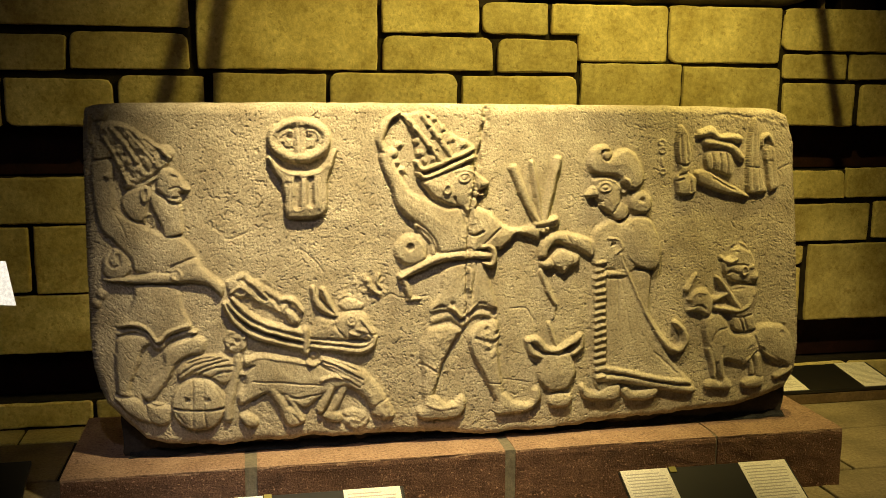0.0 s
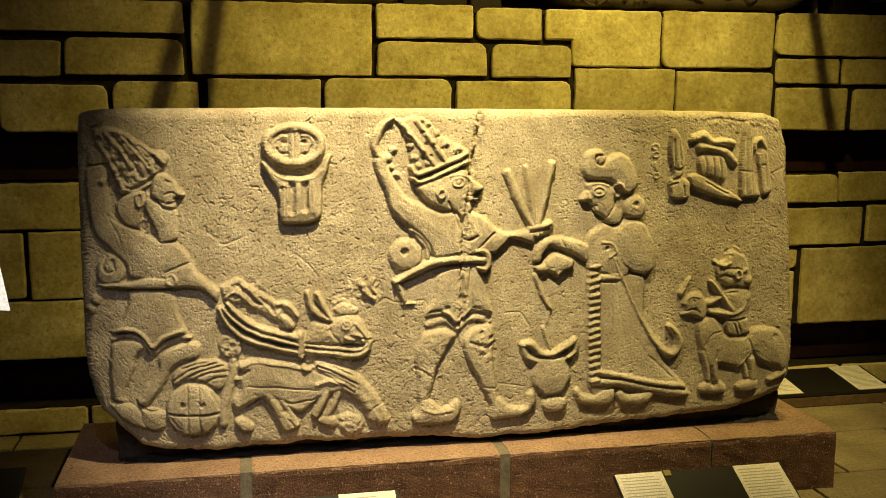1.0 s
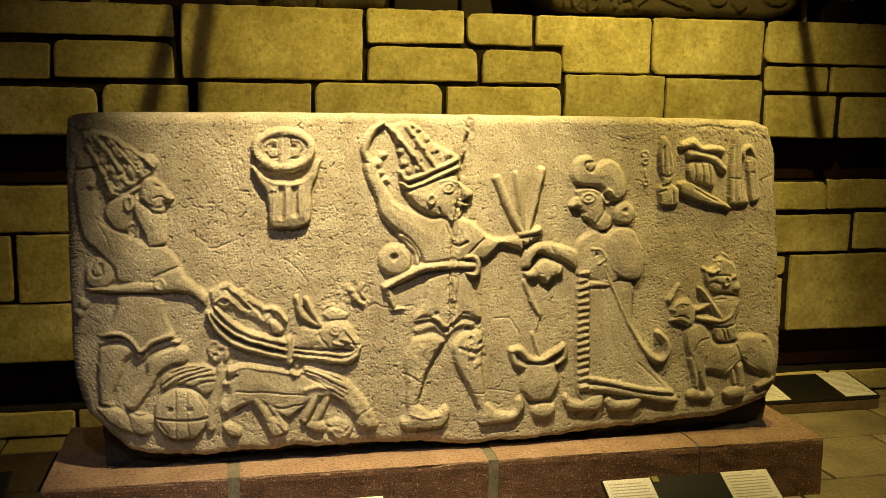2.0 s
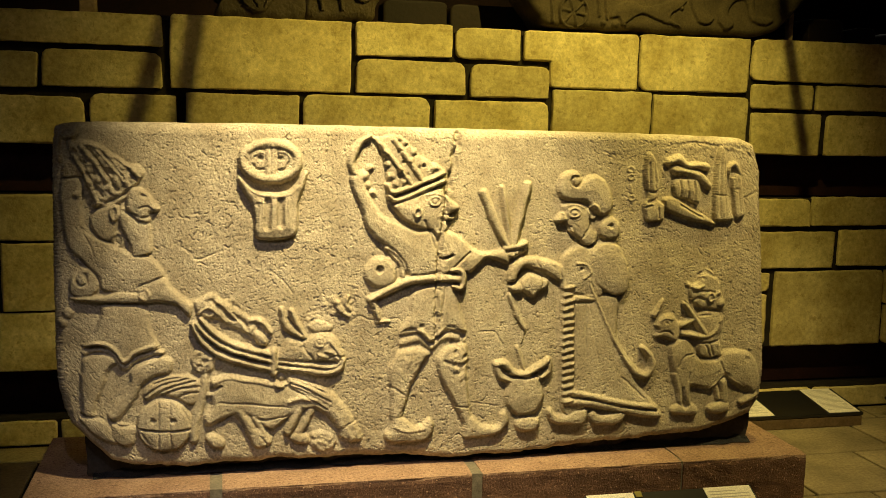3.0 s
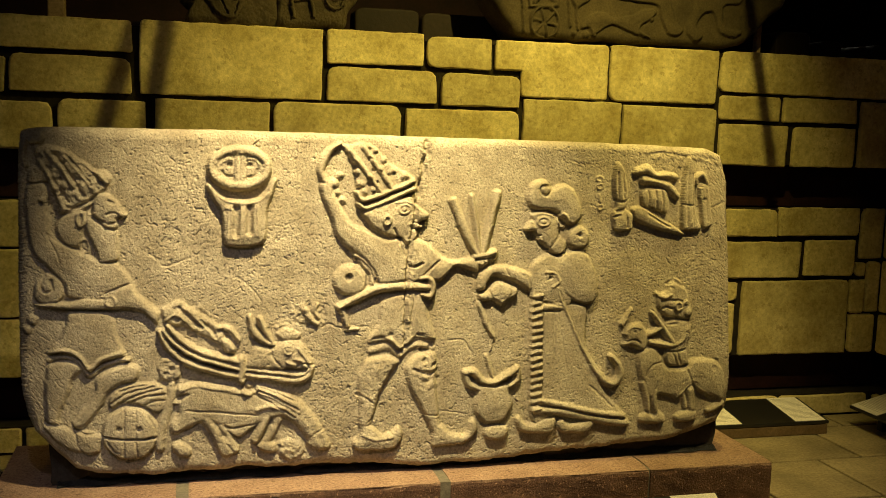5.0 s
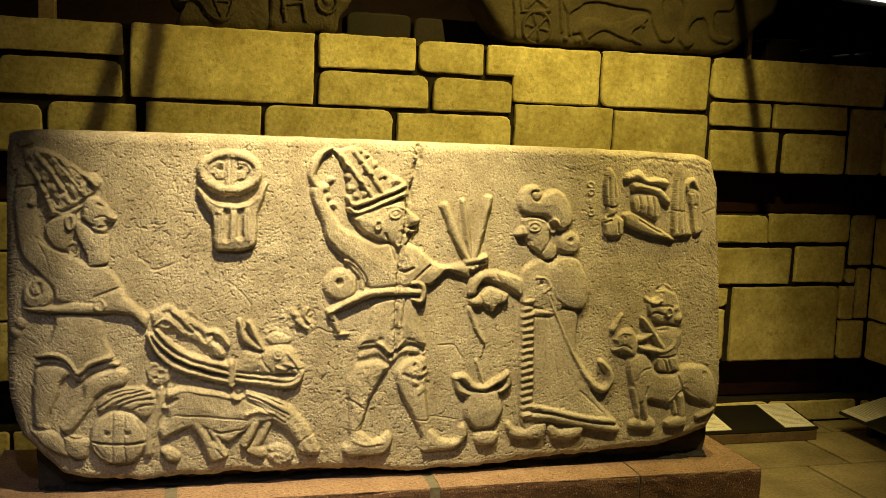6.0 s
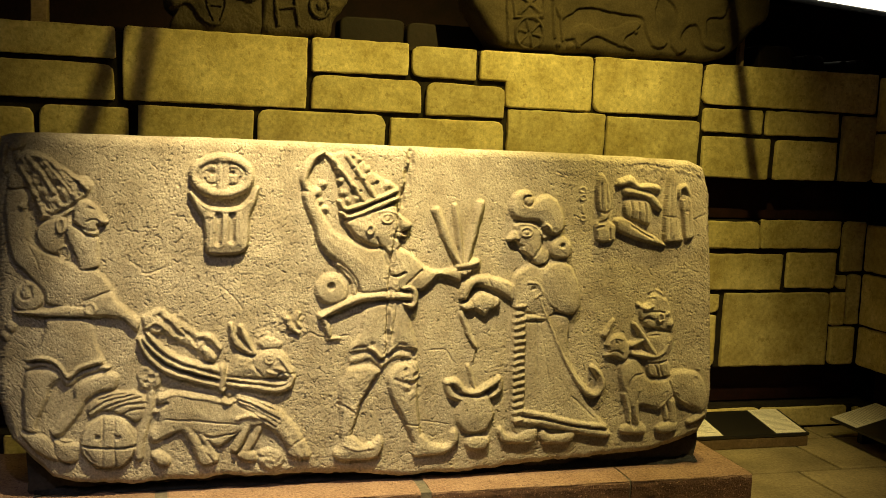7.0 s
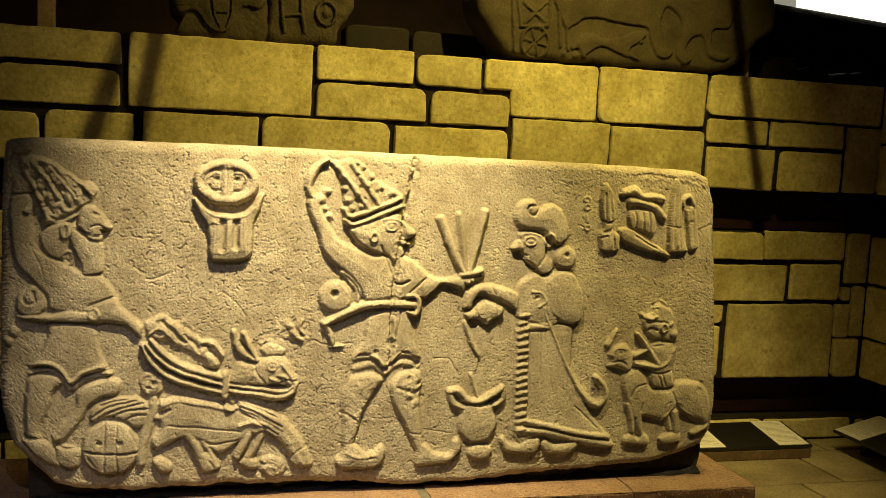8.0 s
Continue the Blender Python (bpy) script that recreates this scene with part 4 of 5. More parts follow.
    c.line([(0.362, 0.718, 0.0065), (0.377, 0.723, 0.0075), (0.394, 0.726, 0.0061)], 0.007, True)
    c.line([(0.362, 0.695, 0.0065), (0.377, 0.700, 0.0075), (0.394, 0.703, 0.0061)], 0.007, True)
    c.line([(0.363, 0.672, 0.0065), (0.378, 0.677, 0.0076), (0.395, 0.680, 0.0061)], 0.007, True)
    c.line([(0.364, 0.649, 0.0065), (0.379, 0.654, 0.0076), (0.396, 0.657, 0.0061)], 0.007, True)
    c.line([(0.364, 0.626, 0.0065), (0.379, 0.631, 0.0076), (0.397, 0.634, 0.0061)], 0.007, True)
    c.line([(0.365, 0.603, 0.0065), (0.380, 0.608, 0.0076), (0.397, 0.611, 0.0061)], 0.007, True)
    c.line([(0.366, 0.580, 0.0065), (0.381, 0.585, 0.0076), (0.398, 0.588, 0.0061)], 0.007, True)
    c.line([(0.367, 0.557, 0.0065), (0.382, 0.562, 0.0076), (0.399, 0.565, 0.0062)], 0.007, True)
    c.line([(0.367, 0.534, 0.0065), (0.382, 0.539, 0.0076), (0.399, 0.542, 0.0062)], 0.007, True)
    c.line([(0.368, 0.511, 0.0065), (0.383, 0.516, 0.0076), (0.400, 0.519, 0.0062)], 0.007, True)
    c.line([(0.369, 0.487, 0.0065), (0.384, 0.492, 0.0076), (0.401, 0.495, 0.0062)], 0.007, True)
    c.line([(0.369, 0.464, 0.0065), (0.385, 0.469, 0.0076), (0.402, 0.472, 0.0062)], 0.007, True)
    c.line([(0.370, 0.441, 0.0065), (0.385, 0.445, 0.0076), (0.403, 0.448, 0.0062)], 0.007, True)
    c.line([(0.371, 0.417, 0.0066), (0.386, 0.422, 0.0076), (0.403, 0.425, 0.0062)], 0.007, True)
    c.line([(0.372, 0.394, 0.0066), (0.387, 0.398, 0.0077), (0.404, 0.401, 0.0062)], 0.007, True)
    c.line([(0.399, 0.739, 0.0036), (0.405, 0.595, 0.0040), (0.411, 0.437, 0.0036)], -0.006)
    c.line([(0.436, 0.719, 0.0032), (0.446, 0.538, 0.0033)], -0.004)
    c.line([(0.447, 0.719, 0.0029), (0.475, 0.593, 0.0029), (0.489, 0.517, 0.0029)], -0.002)
    c.line([(0.401, 0.733, 0.0108), (0.462, 0.733, 0.0108)], 0.007, True)
    c.line([(0.405, 0.717, 0.0036), (0.455, 0.717, 0.0036)], -0.006)
    c.line([(0.411, 0.420, 0.0091), (0.477, 0.407, 0.0101), (0.586, 0.377, 0.0102), (0.704, 0.361, 0.0093)], 0.008, True)
    c.line([(0.381, 0.391, 0.0109), (0.478, 0.382, 0.0128), (0.587, 0.354, 0.0148), (0.709, 0.332, 0.0149)], 0.007, True)
    c.line([(0.400, 0.405, 0.0040), (0.478, 0.396, 0.0040), (0.587, 0.367, 0.0041), (0.701, 0.348, 0.0041)], -0.008)
    c.line([(0.573, 0.467, 0.0033), (0.618, 0.427, 0.0033), (0.655, 0.392, 0.0033)], -0.004)
    # staff with a curled end
    c.line([(0.399, 0.846, 0.0089), (0.428, 0.843, 0.0107), (0.446, 0.817, 0.0117), (0.425, 0.798, 0.0090)], 0.0238)
    c.knobs([(0.419, 0.827, 0.0063)], -0.01)
    c.line([(0.441, 0.796, 0.0099), (0.476, 0.722, 0.0099), (0.528, 0.618, 0.0109), (0.580, 0.532, 0.0128), (0.619, 0.485, 0.0147), (0.659, 0.470, 0.0148), (0.680, 0.498, 0.0148), (0.670, 0.536, 0.0129), (0.643, 0.563, 0.0092)], 0.0229)
    c.line([(0.449, 0.785, 0.0029), (0.479, 0.722, 0.0029), (0.532, 0.618, 0.0033), (0.584, 0.536, 0.0033), (0.619, 0.493, 0.0033)], -0.005)
    # shoes
    c.area([(0.319, 0.364), (0.334, 0.373), (0.354, 0.351), (0.383, 0.348), (0.413, 0.361), (0.459, 0.364), (0.459, 0.326), (0.434, 0.311), (0.357, 0.315), (0.325, 0.336)], 0.023, 0.01)
    c.area([(0.464, 0.345), (0.479, 0.360), (0.503, 0.343), (0.538, 0.345), (0.577, 0.352), (0.596, 0.338), (0.581, 0.312), (0.552, 0.304), (0.485, 0.308), (0.467, 0.326)], 0.023, 0.01)


def signs(c):
    c.area([(0.622, 1.177), (0.639, 1.205), (0.662, 1.170), (0.677, 1.099), (0.672, 1.052), (0.696, 1.034), (0.699, 0.998), (0.689, 0.980), (0.638, 0.980), (0.627, 1.006), (0.622, 1.038), (0.636, 1.063), (0.622, 1.117)], 0.02, 0.008)
    c.line([(0.635, 1.170, 0.0032), (0.641, 1.085, 0.0032)], -0.005)
    c.line([(0.652, 1.174, 0.0032), (0.660, 1.088, 0.0032)], -0.005)
    c.line([(0.632, 1.081, 0.0045), (0.655, 1.074, 0.0054), (0.674, 1.079, 0.0045)], -0.008)
    c.line([(0.637, 1.042, 0.0054), (0.656, 1.047, 0.0063), (0.671, 1.056, 0.0045)], -0.008)
    c.line([(0.630, 1.024, 0.0036), (0.649, 1.031, 0.0036)], -0.008)
    c.line([(0.673, 1.023, 0.0036), (0.678, 0.991, 0.0036)], -0.008)
    c.line([(0.701, 1.173, 0.0116), (0.739, 1.182, 0.0162), (0.767, 1.164, 0.0108), (0.810, 1.164, 0.0108), (0.841, 1.159, 0.0127)], 0.0195)
    c.knobs([(0.691, 1.177, 0.0045), (0.716, 1.182, 0.0045)], -0.006)
    c.line([(0.729, 1.147, 0.0144), (0.776, 1.141, 0.0126), (0.816, 1.128, 0.0136), (0.851, 1.096, 0.0127)], 0.0195)
    c.area([(0.721, 1.105), (0.742, 1.120), (0.797, 1.119), (0.817, 1.105), (0.825, 1.061), (0.817, 1.036), (0.797, 1.042), (0.765, 1.051), (0.729, 1.060)], 0.019, 0.008)
    c.line([(0.746, 1.113, 0.0036), (0.749, 1.058, 0.0036)], -0.008)
    c.line([(0.772, 1.112, 0.0036), (0.777, 1.051, 0.0036)], -0.008)
    c.line([(0.795, 1.109, 0.0036), (0.800, 1.047, 0.0036)], -0.008)
    c.area([(0.691, 1.052), (0.722, 1.061), (0.774, 1.035), (0.826, 1.007), (0.882, 0.975), (0.874, 0.966), (0.804, 0.982), (0.736, 1.002), (0.698, 1.021)], 0.023, 0.008)
    c.line([(0.750, 1.033, 0.0036), (0.786, 1.016, 0.0040), (0.827, 0.994, 0.0036)], -0.008)
    c.area([(0.868, 1.076), (0.872, 1.170), (0.885, 1.227), (0.906, 1.195), (0.915, 1.115), (0.924, 1.042), (0.948, 0.994), (0.939, 0.983), (0.883, 0.980), (0.873, 0.995)], 0.021, 0.008)
    c.line([(0.884, 1.170, 0.0033), (0.890, 0.999, 0.0033)], -0.004)
    c.line([(0.898, 1.170, 0.0033), (0.914, 0.998, 0.0033)], -0.004)
    c.line([(0.874, 1.068, 0.0036), (0.914, 1.064, 0.0036)], -0.004)
    c.line([(0.920, 1.137, 0.0073), (0.919, 1.159, 0.0091), (0.936, 1.169, 0.0109), (0.955, 1.144, 0.0109)], 0.018)
    c.area([(0.926, 1.126), (0.960, 1.137), (0.975, 1.078), (0.987, 1.014), (0.979, 0.994), (0.952, 0.994), (0.940, 1.042)], 0.019, 0.008)
    c.knobs([(0.934, 1.130, 0.0073), (0.949, 1.086, 0.0064)], -0.008)
    c.line([(0.951, 1.119, 0.0033), (0.965, 1.012, 0.0033)], -0.004)
    c.ring((0.577, 1.147), 0.0107, 0.0089, 0.0036, 0.004)
    c.ring((0.578, 1.121), 0.0107, 0.0089, 0.0036, 0.004)
    c.line([(0.578, 1.094, 0.0054), (0.582, 1.074, 0.0054)], 0.004)
    c.ring((0.583, 1.055), 0.0089, 0.0089, 0.0036, 0.004)


def small_figure(c):
    c.area([(0.807, 0.768), (0.831, 0.782), (0.841, 0.811), (0.873, 0.820), (0.900, 0.791), (0.916, 0.761), (0.926, 0.727), (0.934, 0.698), (0.919, 0.678), (0.876, 0.687), (0.840, 0.692), (0.814, 0.711), (0.801, 0.738)], 0.017, 0.01)
    c.line([(0.837, 0.804, 0.0055), (0.861, 0.811, 0.0074), (0.890, 0.795, 0.0055)], -0.01)
    c.line([(0.795, 0.772, 0.0073), (0.824, 0.760, 0.0074), (0.847, 0.767, 0.0055)], 0.008, True)
    c.line([(0.817, 0.745, 0.0037), (0.853, 0.748, 0.0041), (0.889, 0.745, 0.0037)], -0.007)
    c.ring((0.876, 0.728), 0.0102, 0.0148, 0.0046, 0.008)
    c.knobs([(0.917, 0.708, 0.0167)], 0.009)
    c.knobs([(0.903, 0.742, 0.0093)], 0.007)
    c.knobs([(0.846, 0.793, 0.0055)], -0.005)
    c.line([(0.810, 0.711, 0.0046), (0.830, 0.726, 0.0055), (0.854, 0.721, 0.0046)], -0.009)
    c.line([(0.815, 0.700, 0.0041), (0.844, 0.688, 0.0041)], -0.008)
    c.area([(0.841, 0.673), (0.880, 0.681), (0.925, 0.672), (0.936, 0.632), (0.924, 0.594), (0.930, 0.552), (0.930, 0.525), (0.859, 0.522), (0.841, 0.555), (0.854, 0.604), (0.840, 0.643)], 0.018, 0.01)
    c.line([(0.914, 0.652, 0.0186), (0.900, 0.614, 0.0168), (0.869, 0.596, 0.0149), (0.824, 0.600, 0.0130), (0.784, 0.609, 0.0111)], 0.0213)
    c.line([(0.864, 0.608, 0.0149), (0.830, 0.651, 0.0111), (0.810, 0.678, 0.0092), (0.785, 0.707, 0.0064)], 0.0204)
    c.line([(0.775, 0.634, 0.0111), (0.810, 0.649, 0.0111), (0.825, 0.658, 0.0074)], 0.019)
    c.line([(0.845, 0.665, 0.0037), (0.877, 0.668, 0.0037)], -0.006)
    c.line([(0.846, 0.572, 0.0037), (0.887, 0.573, 0.0041), (0.927, 0.584, 0.0037)], -0.008)
    c.line([(0.867, 0.566, 0.0034), (0.885, 0.527, 0.0034)], -0.006)
    c.line([(0.883, 0.569, 0.0034), (0.897, 0.530, 0.0034)], -0.006)
    # led animal
    c.area([(0.685, 0.637), (0.705, 0.668), (0.741, 0.674), (0.766, 0.649), (0.776, 0.607), (0.758, 0.578), (0.717, 0.594), (0.685, 0.598), (0.694, 0.620)], 0.021, 0.01)
    c.line([(0.682, 0.671, 0.0110), (0.694, 0.695, 0.0092), (0.709, 0.720, 0.0055)], 0.016)
    c.knobs([(0.722, 0.643, 0.0055)], -0.005)
    c.line([(0.696, 0.610, 0.0037), (0.724, 0.617, 0.0037), (0.744, 0.605, 0.0037)], -0.005)
    c.line([(0.698, 0.651, 0.0037), (0.718, 0.662, 0.0037), (0.742, 0.657, 0.0037)], 0.004, True)
    c.area([(0.742, 0.571), (0.793, 0.595), (0.827, 0.560), (0.853, 0.521), (0.918, 0.518), (0.941, 0.544), (1.007, 0.545), (1.054, 0.520), (1.078, 0.468), (1.077, 0.414), (1.059, 0.383), (1.036, 0.404), (0.977, 0.432), (0.946, 0.455), (0.900, 0.411), (0.834, 0.422), (0.790, 0.412), (0.761, 0.464), (0.741, 0.518)], 0.02, 0.016)
    c.line([(0.774, 0.493, 0.0046), (0.792, 0.527, 0.0046), (0.828, 0.537, 0.0037)], -0.004)
    c.line([(0.927, 0.506, 0.0038), (0.946, 0.463, 0.0041), (0.968, 0.438, 0.0038)], -0.005)
    c.line([(0.892, 0.411, 0.0056), (0.919, 0.435, 0.0075), (0.946, 0.457, 0.0056), (0.989, 0.430, 0.0076), (1.036, 0.402, 0.0076)], 0.006, True)
    c.knobs([(1.025, 0.513, 0.0113), (1.040, 0.536, 0.0075)], -0.005)
    c.line([(0.803, 0.469, 0.0168), (0.810, 0.415, 0.0131), (0.818, 0.372, 0.0112)], 0.0187)
    c.line([(0.767, 0.467, 0.0112), (0.786, 0.412, 0.0112), (0.790, 0.374, 0.0094)], 0.016)
    c.line([(0.817, 0.474, 0.0037), (0.813, 0.446, 0.0037)], -0.005)
    c.area([(0.757, 0.352), (0.784, 0.366), (0.809, 0.353), (0.825, 0.372), (0.854, 0.347), (0.845, 0.326), (0.766, 0.330)], 0.021, 0.009)
    c.line([(0.943, 0.436, 0.0169), (0.953, 0.373, 0.0151)], 0.017)
    c.line([(0.915, 0.429, 0.0094), (0.930, 0.378, 0.0094)], 0.012)
    c.area([(0.889, 0.351), (0.927, 0.367), (0.966, 0.366), (0.972, 0.341), (0.942, 0.325), (0.896, 0.329)], 0.021, 0.009)
    c.line([(1.018, 0.362, 0.0114), (1.051, 0.376, 0.0133), (1.071, 0.390, 0.0076)], 0.014)


def relief_slab():
    top = [(-1.171, 1.248), (-1.144, 1.258), (-1.095, 1.263), (-0.609, 1.268), (0.002, 1.266), (0.622, 1.262), (0.874, 1.257), (0.957, 1.254), (1.007, 1.236), (1.041, 1.201), (1.059, 1.169)]
    low = [(-1.244, 0.391), (-1.144, 0.386), (-1.080, 0.316), (-1.027, 0.265), (-0.914, 0.240), (-0.731, 0.233), (-0.526, 0.245), (-0.386, 0.236), (-0.136, 0.229), (0.011, 0.217), (0.275, 0.225), (0.748, 0.250), (0.890, 0.259), (0.997, 0.285), (1.062, 0.309), (1.159, 0.307)]
    left = [(-1.163, 1.228), (-1.170, 1.173), (-1.173, 1.046), (-1.177, 0.869), (-1.177, 0.721), (-1.178, 0.588), (-1.173, 0.503), (-1.160, 0.434), (-1.140, 0.392)]
    right = [(1.011, 1.232), (1.043, 1.169), (1.062, 1.003), (1.081, 0.777), (1.100, 0.566), (1.104, 0.468), (1.099, 0.380), (1.066, 0.313)]
    s, t = np.meshgrid(np.linspace(0, 1, NX), np.linspace(0, 1, NZ))
    xl = bound(sorted((q, p) for p, q in left), left[-1][1] + (left[0][1] - left[-1][1]) * t)
    xr = bound(sorted((q, p) for p, q in right), right[-1][1] + (right[0][1] - right[-1][1]) * t)
    x = xl + (xr - xl) * s
    zt, zb = bound(top, x), bound(low, x)
    zt = zt + 0.0014 * field((1, NX), 40, 21)
    zb = zb + 0.005 * field((1, NX), 40, 22) + 0.003 * field((1, NX), 130, 23)
    x = x + 0.002 * field((NZ, 2), 1, 24)[:, :1]
    z = zb + (zt - zb) * t
    c = Carving(x, z)
    for carve in (left_figure, chariot, bulls, sun_disc, middle_figure, libation, right_figure, signs, small_figure):
        carve(c)
    # broken and flaked places
    for patch in ([(-0.785, 0.716), (-0.764, 0.758), (-0.718, 0.773), (-0.653, 0.746), (-0.595, 0.692), (-0.563, 0.639), (-0.575, 0.596), (-0.622, 0.619), (-0.696, 0.650), (-0.753, 0.672)], [(-0.478, 0.662), (-0.451, 0.722), (-0.365, 0.763), (-0.296, 0.735), (-0.314, 0.674), (-0.383, 0.659)], [(-0.465, 0.252), (-0.456, 0.315), (-0.386, 0.323), (-0.324, 0.270), (-0.369, 0.242)], [(-0.799, 0.502), (-0.797, 0.588), (-0.747, 0.603), (-0.715, 0.559), (-0.733, 0.499)]):
        c.rough(patch, 0.0042, 140)
    c.rough([(-0.020, 0.537), (-0.002, 0.591), (0.053, 0.588), (0.081, 0.523), (0.036, 0.461), (-0.010, 0.482)], 0.0038, 140)
    c.rough([(-0.535, 0.586), (-0.452, 0.644), (-0.383, 0.659), (-0.335, 0.595), (-0.335, 0.551), (-0.419, 0.544)], 0.0018)
    c.rough([(-0.199, 0.382), (-0.191, 0.544), (-0.102, 0.577), (-0.083, 0.503), (-0.136, 0.378)], 0.0018)
    c.rough([(-1.115, 1.157), (-1.083, 1.204), (-0.946, 1.157), (-0.913, 1.108), (-0.997, 1.036), (-1.075, 1.029)], 0.0035, 130)
    c.rough([(0.719, 1.241), (0.815, 1.255), (0.915, 1.241), (1.006, 1.214), (1.031, 1.132), (0.977, 1.196), (0.818, 1.209)], 0.004)
    c.rough([(-0.763, 0.289), (-0.727, 0.411), (-0.524, 0.400), (-0.280, 0.368), (-0.298, 0.260), (-0.526, 0.265)], 0.0014)
    # old break through the stone, and hairline cracks
    c.line([(0.009, 1.269, 0.0071), (0.001, 1.239, 0.0123), (0.003, 1.213, 0.0088), (-0.007, 1.184, 0.0124), (-0.005, 1.154, 0.0088), (-0.016, 1.130, 0.0088), (-0.020, 1.082, 0.0053)], -0.016)
    c.line([(-0.031, 1.068, 0.0053), (-0.037, 0.999, 0.0071), (-0.047, 0.929, 0.0071), (-0.052, 0.860, 0.0071), (-0.053, 0.771, 0.0064), (-0.055, 0.611, 0.0054)], -0.011)
    c.rough([(-0.022, 1.262), (0.022, 1.262), (0.006, 1.12), (-0.020, 0.95), (-0.030, 0.75), (-0.035, 0.60), (-0.075, 0.60), (-0.072, 0.75), (-0.068, 0.95), (-0.036, 1.12)], 0.0045, 190)
    for crack in ([(-0.844, 0.919, 0.0032), (-0.796, 0.890, 0.0032), (-0.777, 0.868, 0.0032), (-0.715, 0.888, 0.0033)], [(-0.314, 0.677, 0.0035), (-0.293, 0.689, 0.0035), (-0.258, 0.675, 0.0035), (-0.173, 0.679, 0.0035)], [(0.089, 0.627, 0.0037), (0.135, 0.629, 0.0037), (0.158, 0.599, 0.0037), (0.173, 0.574, 0.0037)], [(-0.568, 0.837, 0.0033), (-0.518, 0.793, 0.0034), (-0.498, 0.763, 0.0034)], [(0.065, 0.401, 0.0037), (0.158, 0.385, 0.0038)], [(0.986, 1.059, 0.0040), (1.033, 1.077, 0.0041)], [(0.748, 1.230, 0.0058), (0.797, 1.237, 0.0059), (0.876, 1.227, 0.0039)]):
        c.line([(x1, z1, r * 0.75) for x1, z1, r in crack], -0.0035)
    h = c.h
    soft = h.copy()
    for _ in range(3):
        soft[1:-1, 1:-1] = (soft[1:-1, 1:-1] * 2 + soft[:-2, 1:-1] + soft[2:, 1:-1] + soft[1:-1, :-2] + soft[1:-1, 2:]) / 6
    pocks = np.clip(field(h.shape, 300, 31) - 0.64, 0, 1) + np.clip(field(h.shape, 430, 32) - 0.62, 0, 1)
    rough = 0.0009 * field(h.shape, 60, 33) + 0.0008 * field(h.shape, 170, 34) + 0.0006 * field(h.shape, 420, 35) + 0.0030 * field(h.shape, 9, 36)
    ground = np.clip(1 - h / 0.012, 0.5, 1) * (0.85 + 0.35 * field(h.shape, 7, 41))
    face = soft + (rough - 0.0125 * pocks) * ground
    # rounded rim
    wide, tall = (xr - xl), (zt - zb)
    d = np.minimum(np.minimum(s * wide, (1 - s) * wide), np.minimum(t * tall, (1 - t) * tall))
    rim = 0.030 * (1 - field(h.shape, 14, 37) * 0.35)
    q = np.clip(d / rim, 0, 1)
    y = -face * np.clip(d / 0.014, 0.15, 1) + rim * (1 - np.sqrt(1 - (1 - q) ** 2))
    verts = np.stack([x, y, z], -1).reshape(-1, 3)
    index = np.arange(NX * NZ).reshape(NZ, NX)
    faces = np.stack([index[:-1, :-1], index[:-1, 1:], index[1:, 1:], index[1:, :-1]], -1).reshape(-1, 4)
    loop = np.concatenate([index[0, :], index[1:, -1], index[-1, -2::-1], index[-2:0:-1, 0]])
    rings, count = [loop], len(verts)
    n, mid = len(loop), np.array([verts[:, 0].mean(), 0, verts[:, 2].mean()])
    sides = [verts]
    wear = np.random.default_rng(8)
    for deep, shrink in ((0.06, 0.0), (0.14, 0.004), (0.22, 0.008), (0.29, 0.02)):
        edge = verts[loop].copy()
        away = edge - mid
        away[:, 1] = 0
        edge -= away / (np.linalg.norm(away, axis=1)[:, None] + 1e-9) * (shrink + 0.004 * np.interp(np.arange(n), np.arange(0, n + 25, 25), wear.uniform(0, 1, len(np.arange(0, n + 25, 25))))[:, None])
        edge[:, 1] = deep
        sides.append(edge)
        rings.append(np.arange(count, count + n))
        count += n
    for a, b in zip(rings, rings[1:]):
        faces = np.concatenate([faces, np.stack([a, b, np.roll(b, -1), np.roll(a, -1)], -1)])
    verts = np.concatenate(sides + [np.array([[mid[0], 0.29, mid[2]]])])
    back = np.stack([rings[-1], np.full(n, count), np.full(n, count), np.roll(rings[-1], -1)], -1)
    me = bpy.data.meshes.new("relief_slab")
    flat = np.concatenate([faces.ravel(), back[:, [0, 1, 3]].ravel()])
    me.vertices.add(len(verts))
    me.vertices.foreach_set("co", verts.ravel())
    me.loops.add(len(flat))
    me.loops.foreach_set("vertex_index", flat.astype(np.int32))
    sizes = np.concatenate([np.full(len(faces), 4), np.full(n, 3)])
    me.polygons.add(len(sizes))
    me.polygons.foreach_set("loop_start", np.concatenate([[0], np.cumsum(sizes)[:-1]]).astype(np.int32))
    me.polygons.foreach_set("loop_total", sizes.astype(np.int32))
    me.polygons.foreach_set("use_smooth", np.ones(len(sizes), bool))
    me.update(calc_edges=True)
    me.validate()
    me.materials.append(RELIEF)
    return new("relief_slab", me)


slab = tagged(relief_slab(), "large worn limestone slab carved with raised figures, on a red-brown plinth", "relief")

# uneven foot of the stone under its carved face, coloured near black for shade
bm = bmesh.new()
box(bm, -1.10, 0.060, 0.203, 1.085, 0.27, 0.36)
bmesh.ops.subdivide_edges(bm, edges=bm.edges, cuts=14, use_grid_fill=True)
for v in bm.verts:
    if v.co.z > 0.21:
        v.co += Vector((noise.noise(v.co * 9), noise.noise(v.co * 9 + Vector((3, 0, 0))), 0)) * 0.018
part("foot", bm, SHADED_FOOT, slab, "uneven foot of the stone, its shade put into a dark colour")

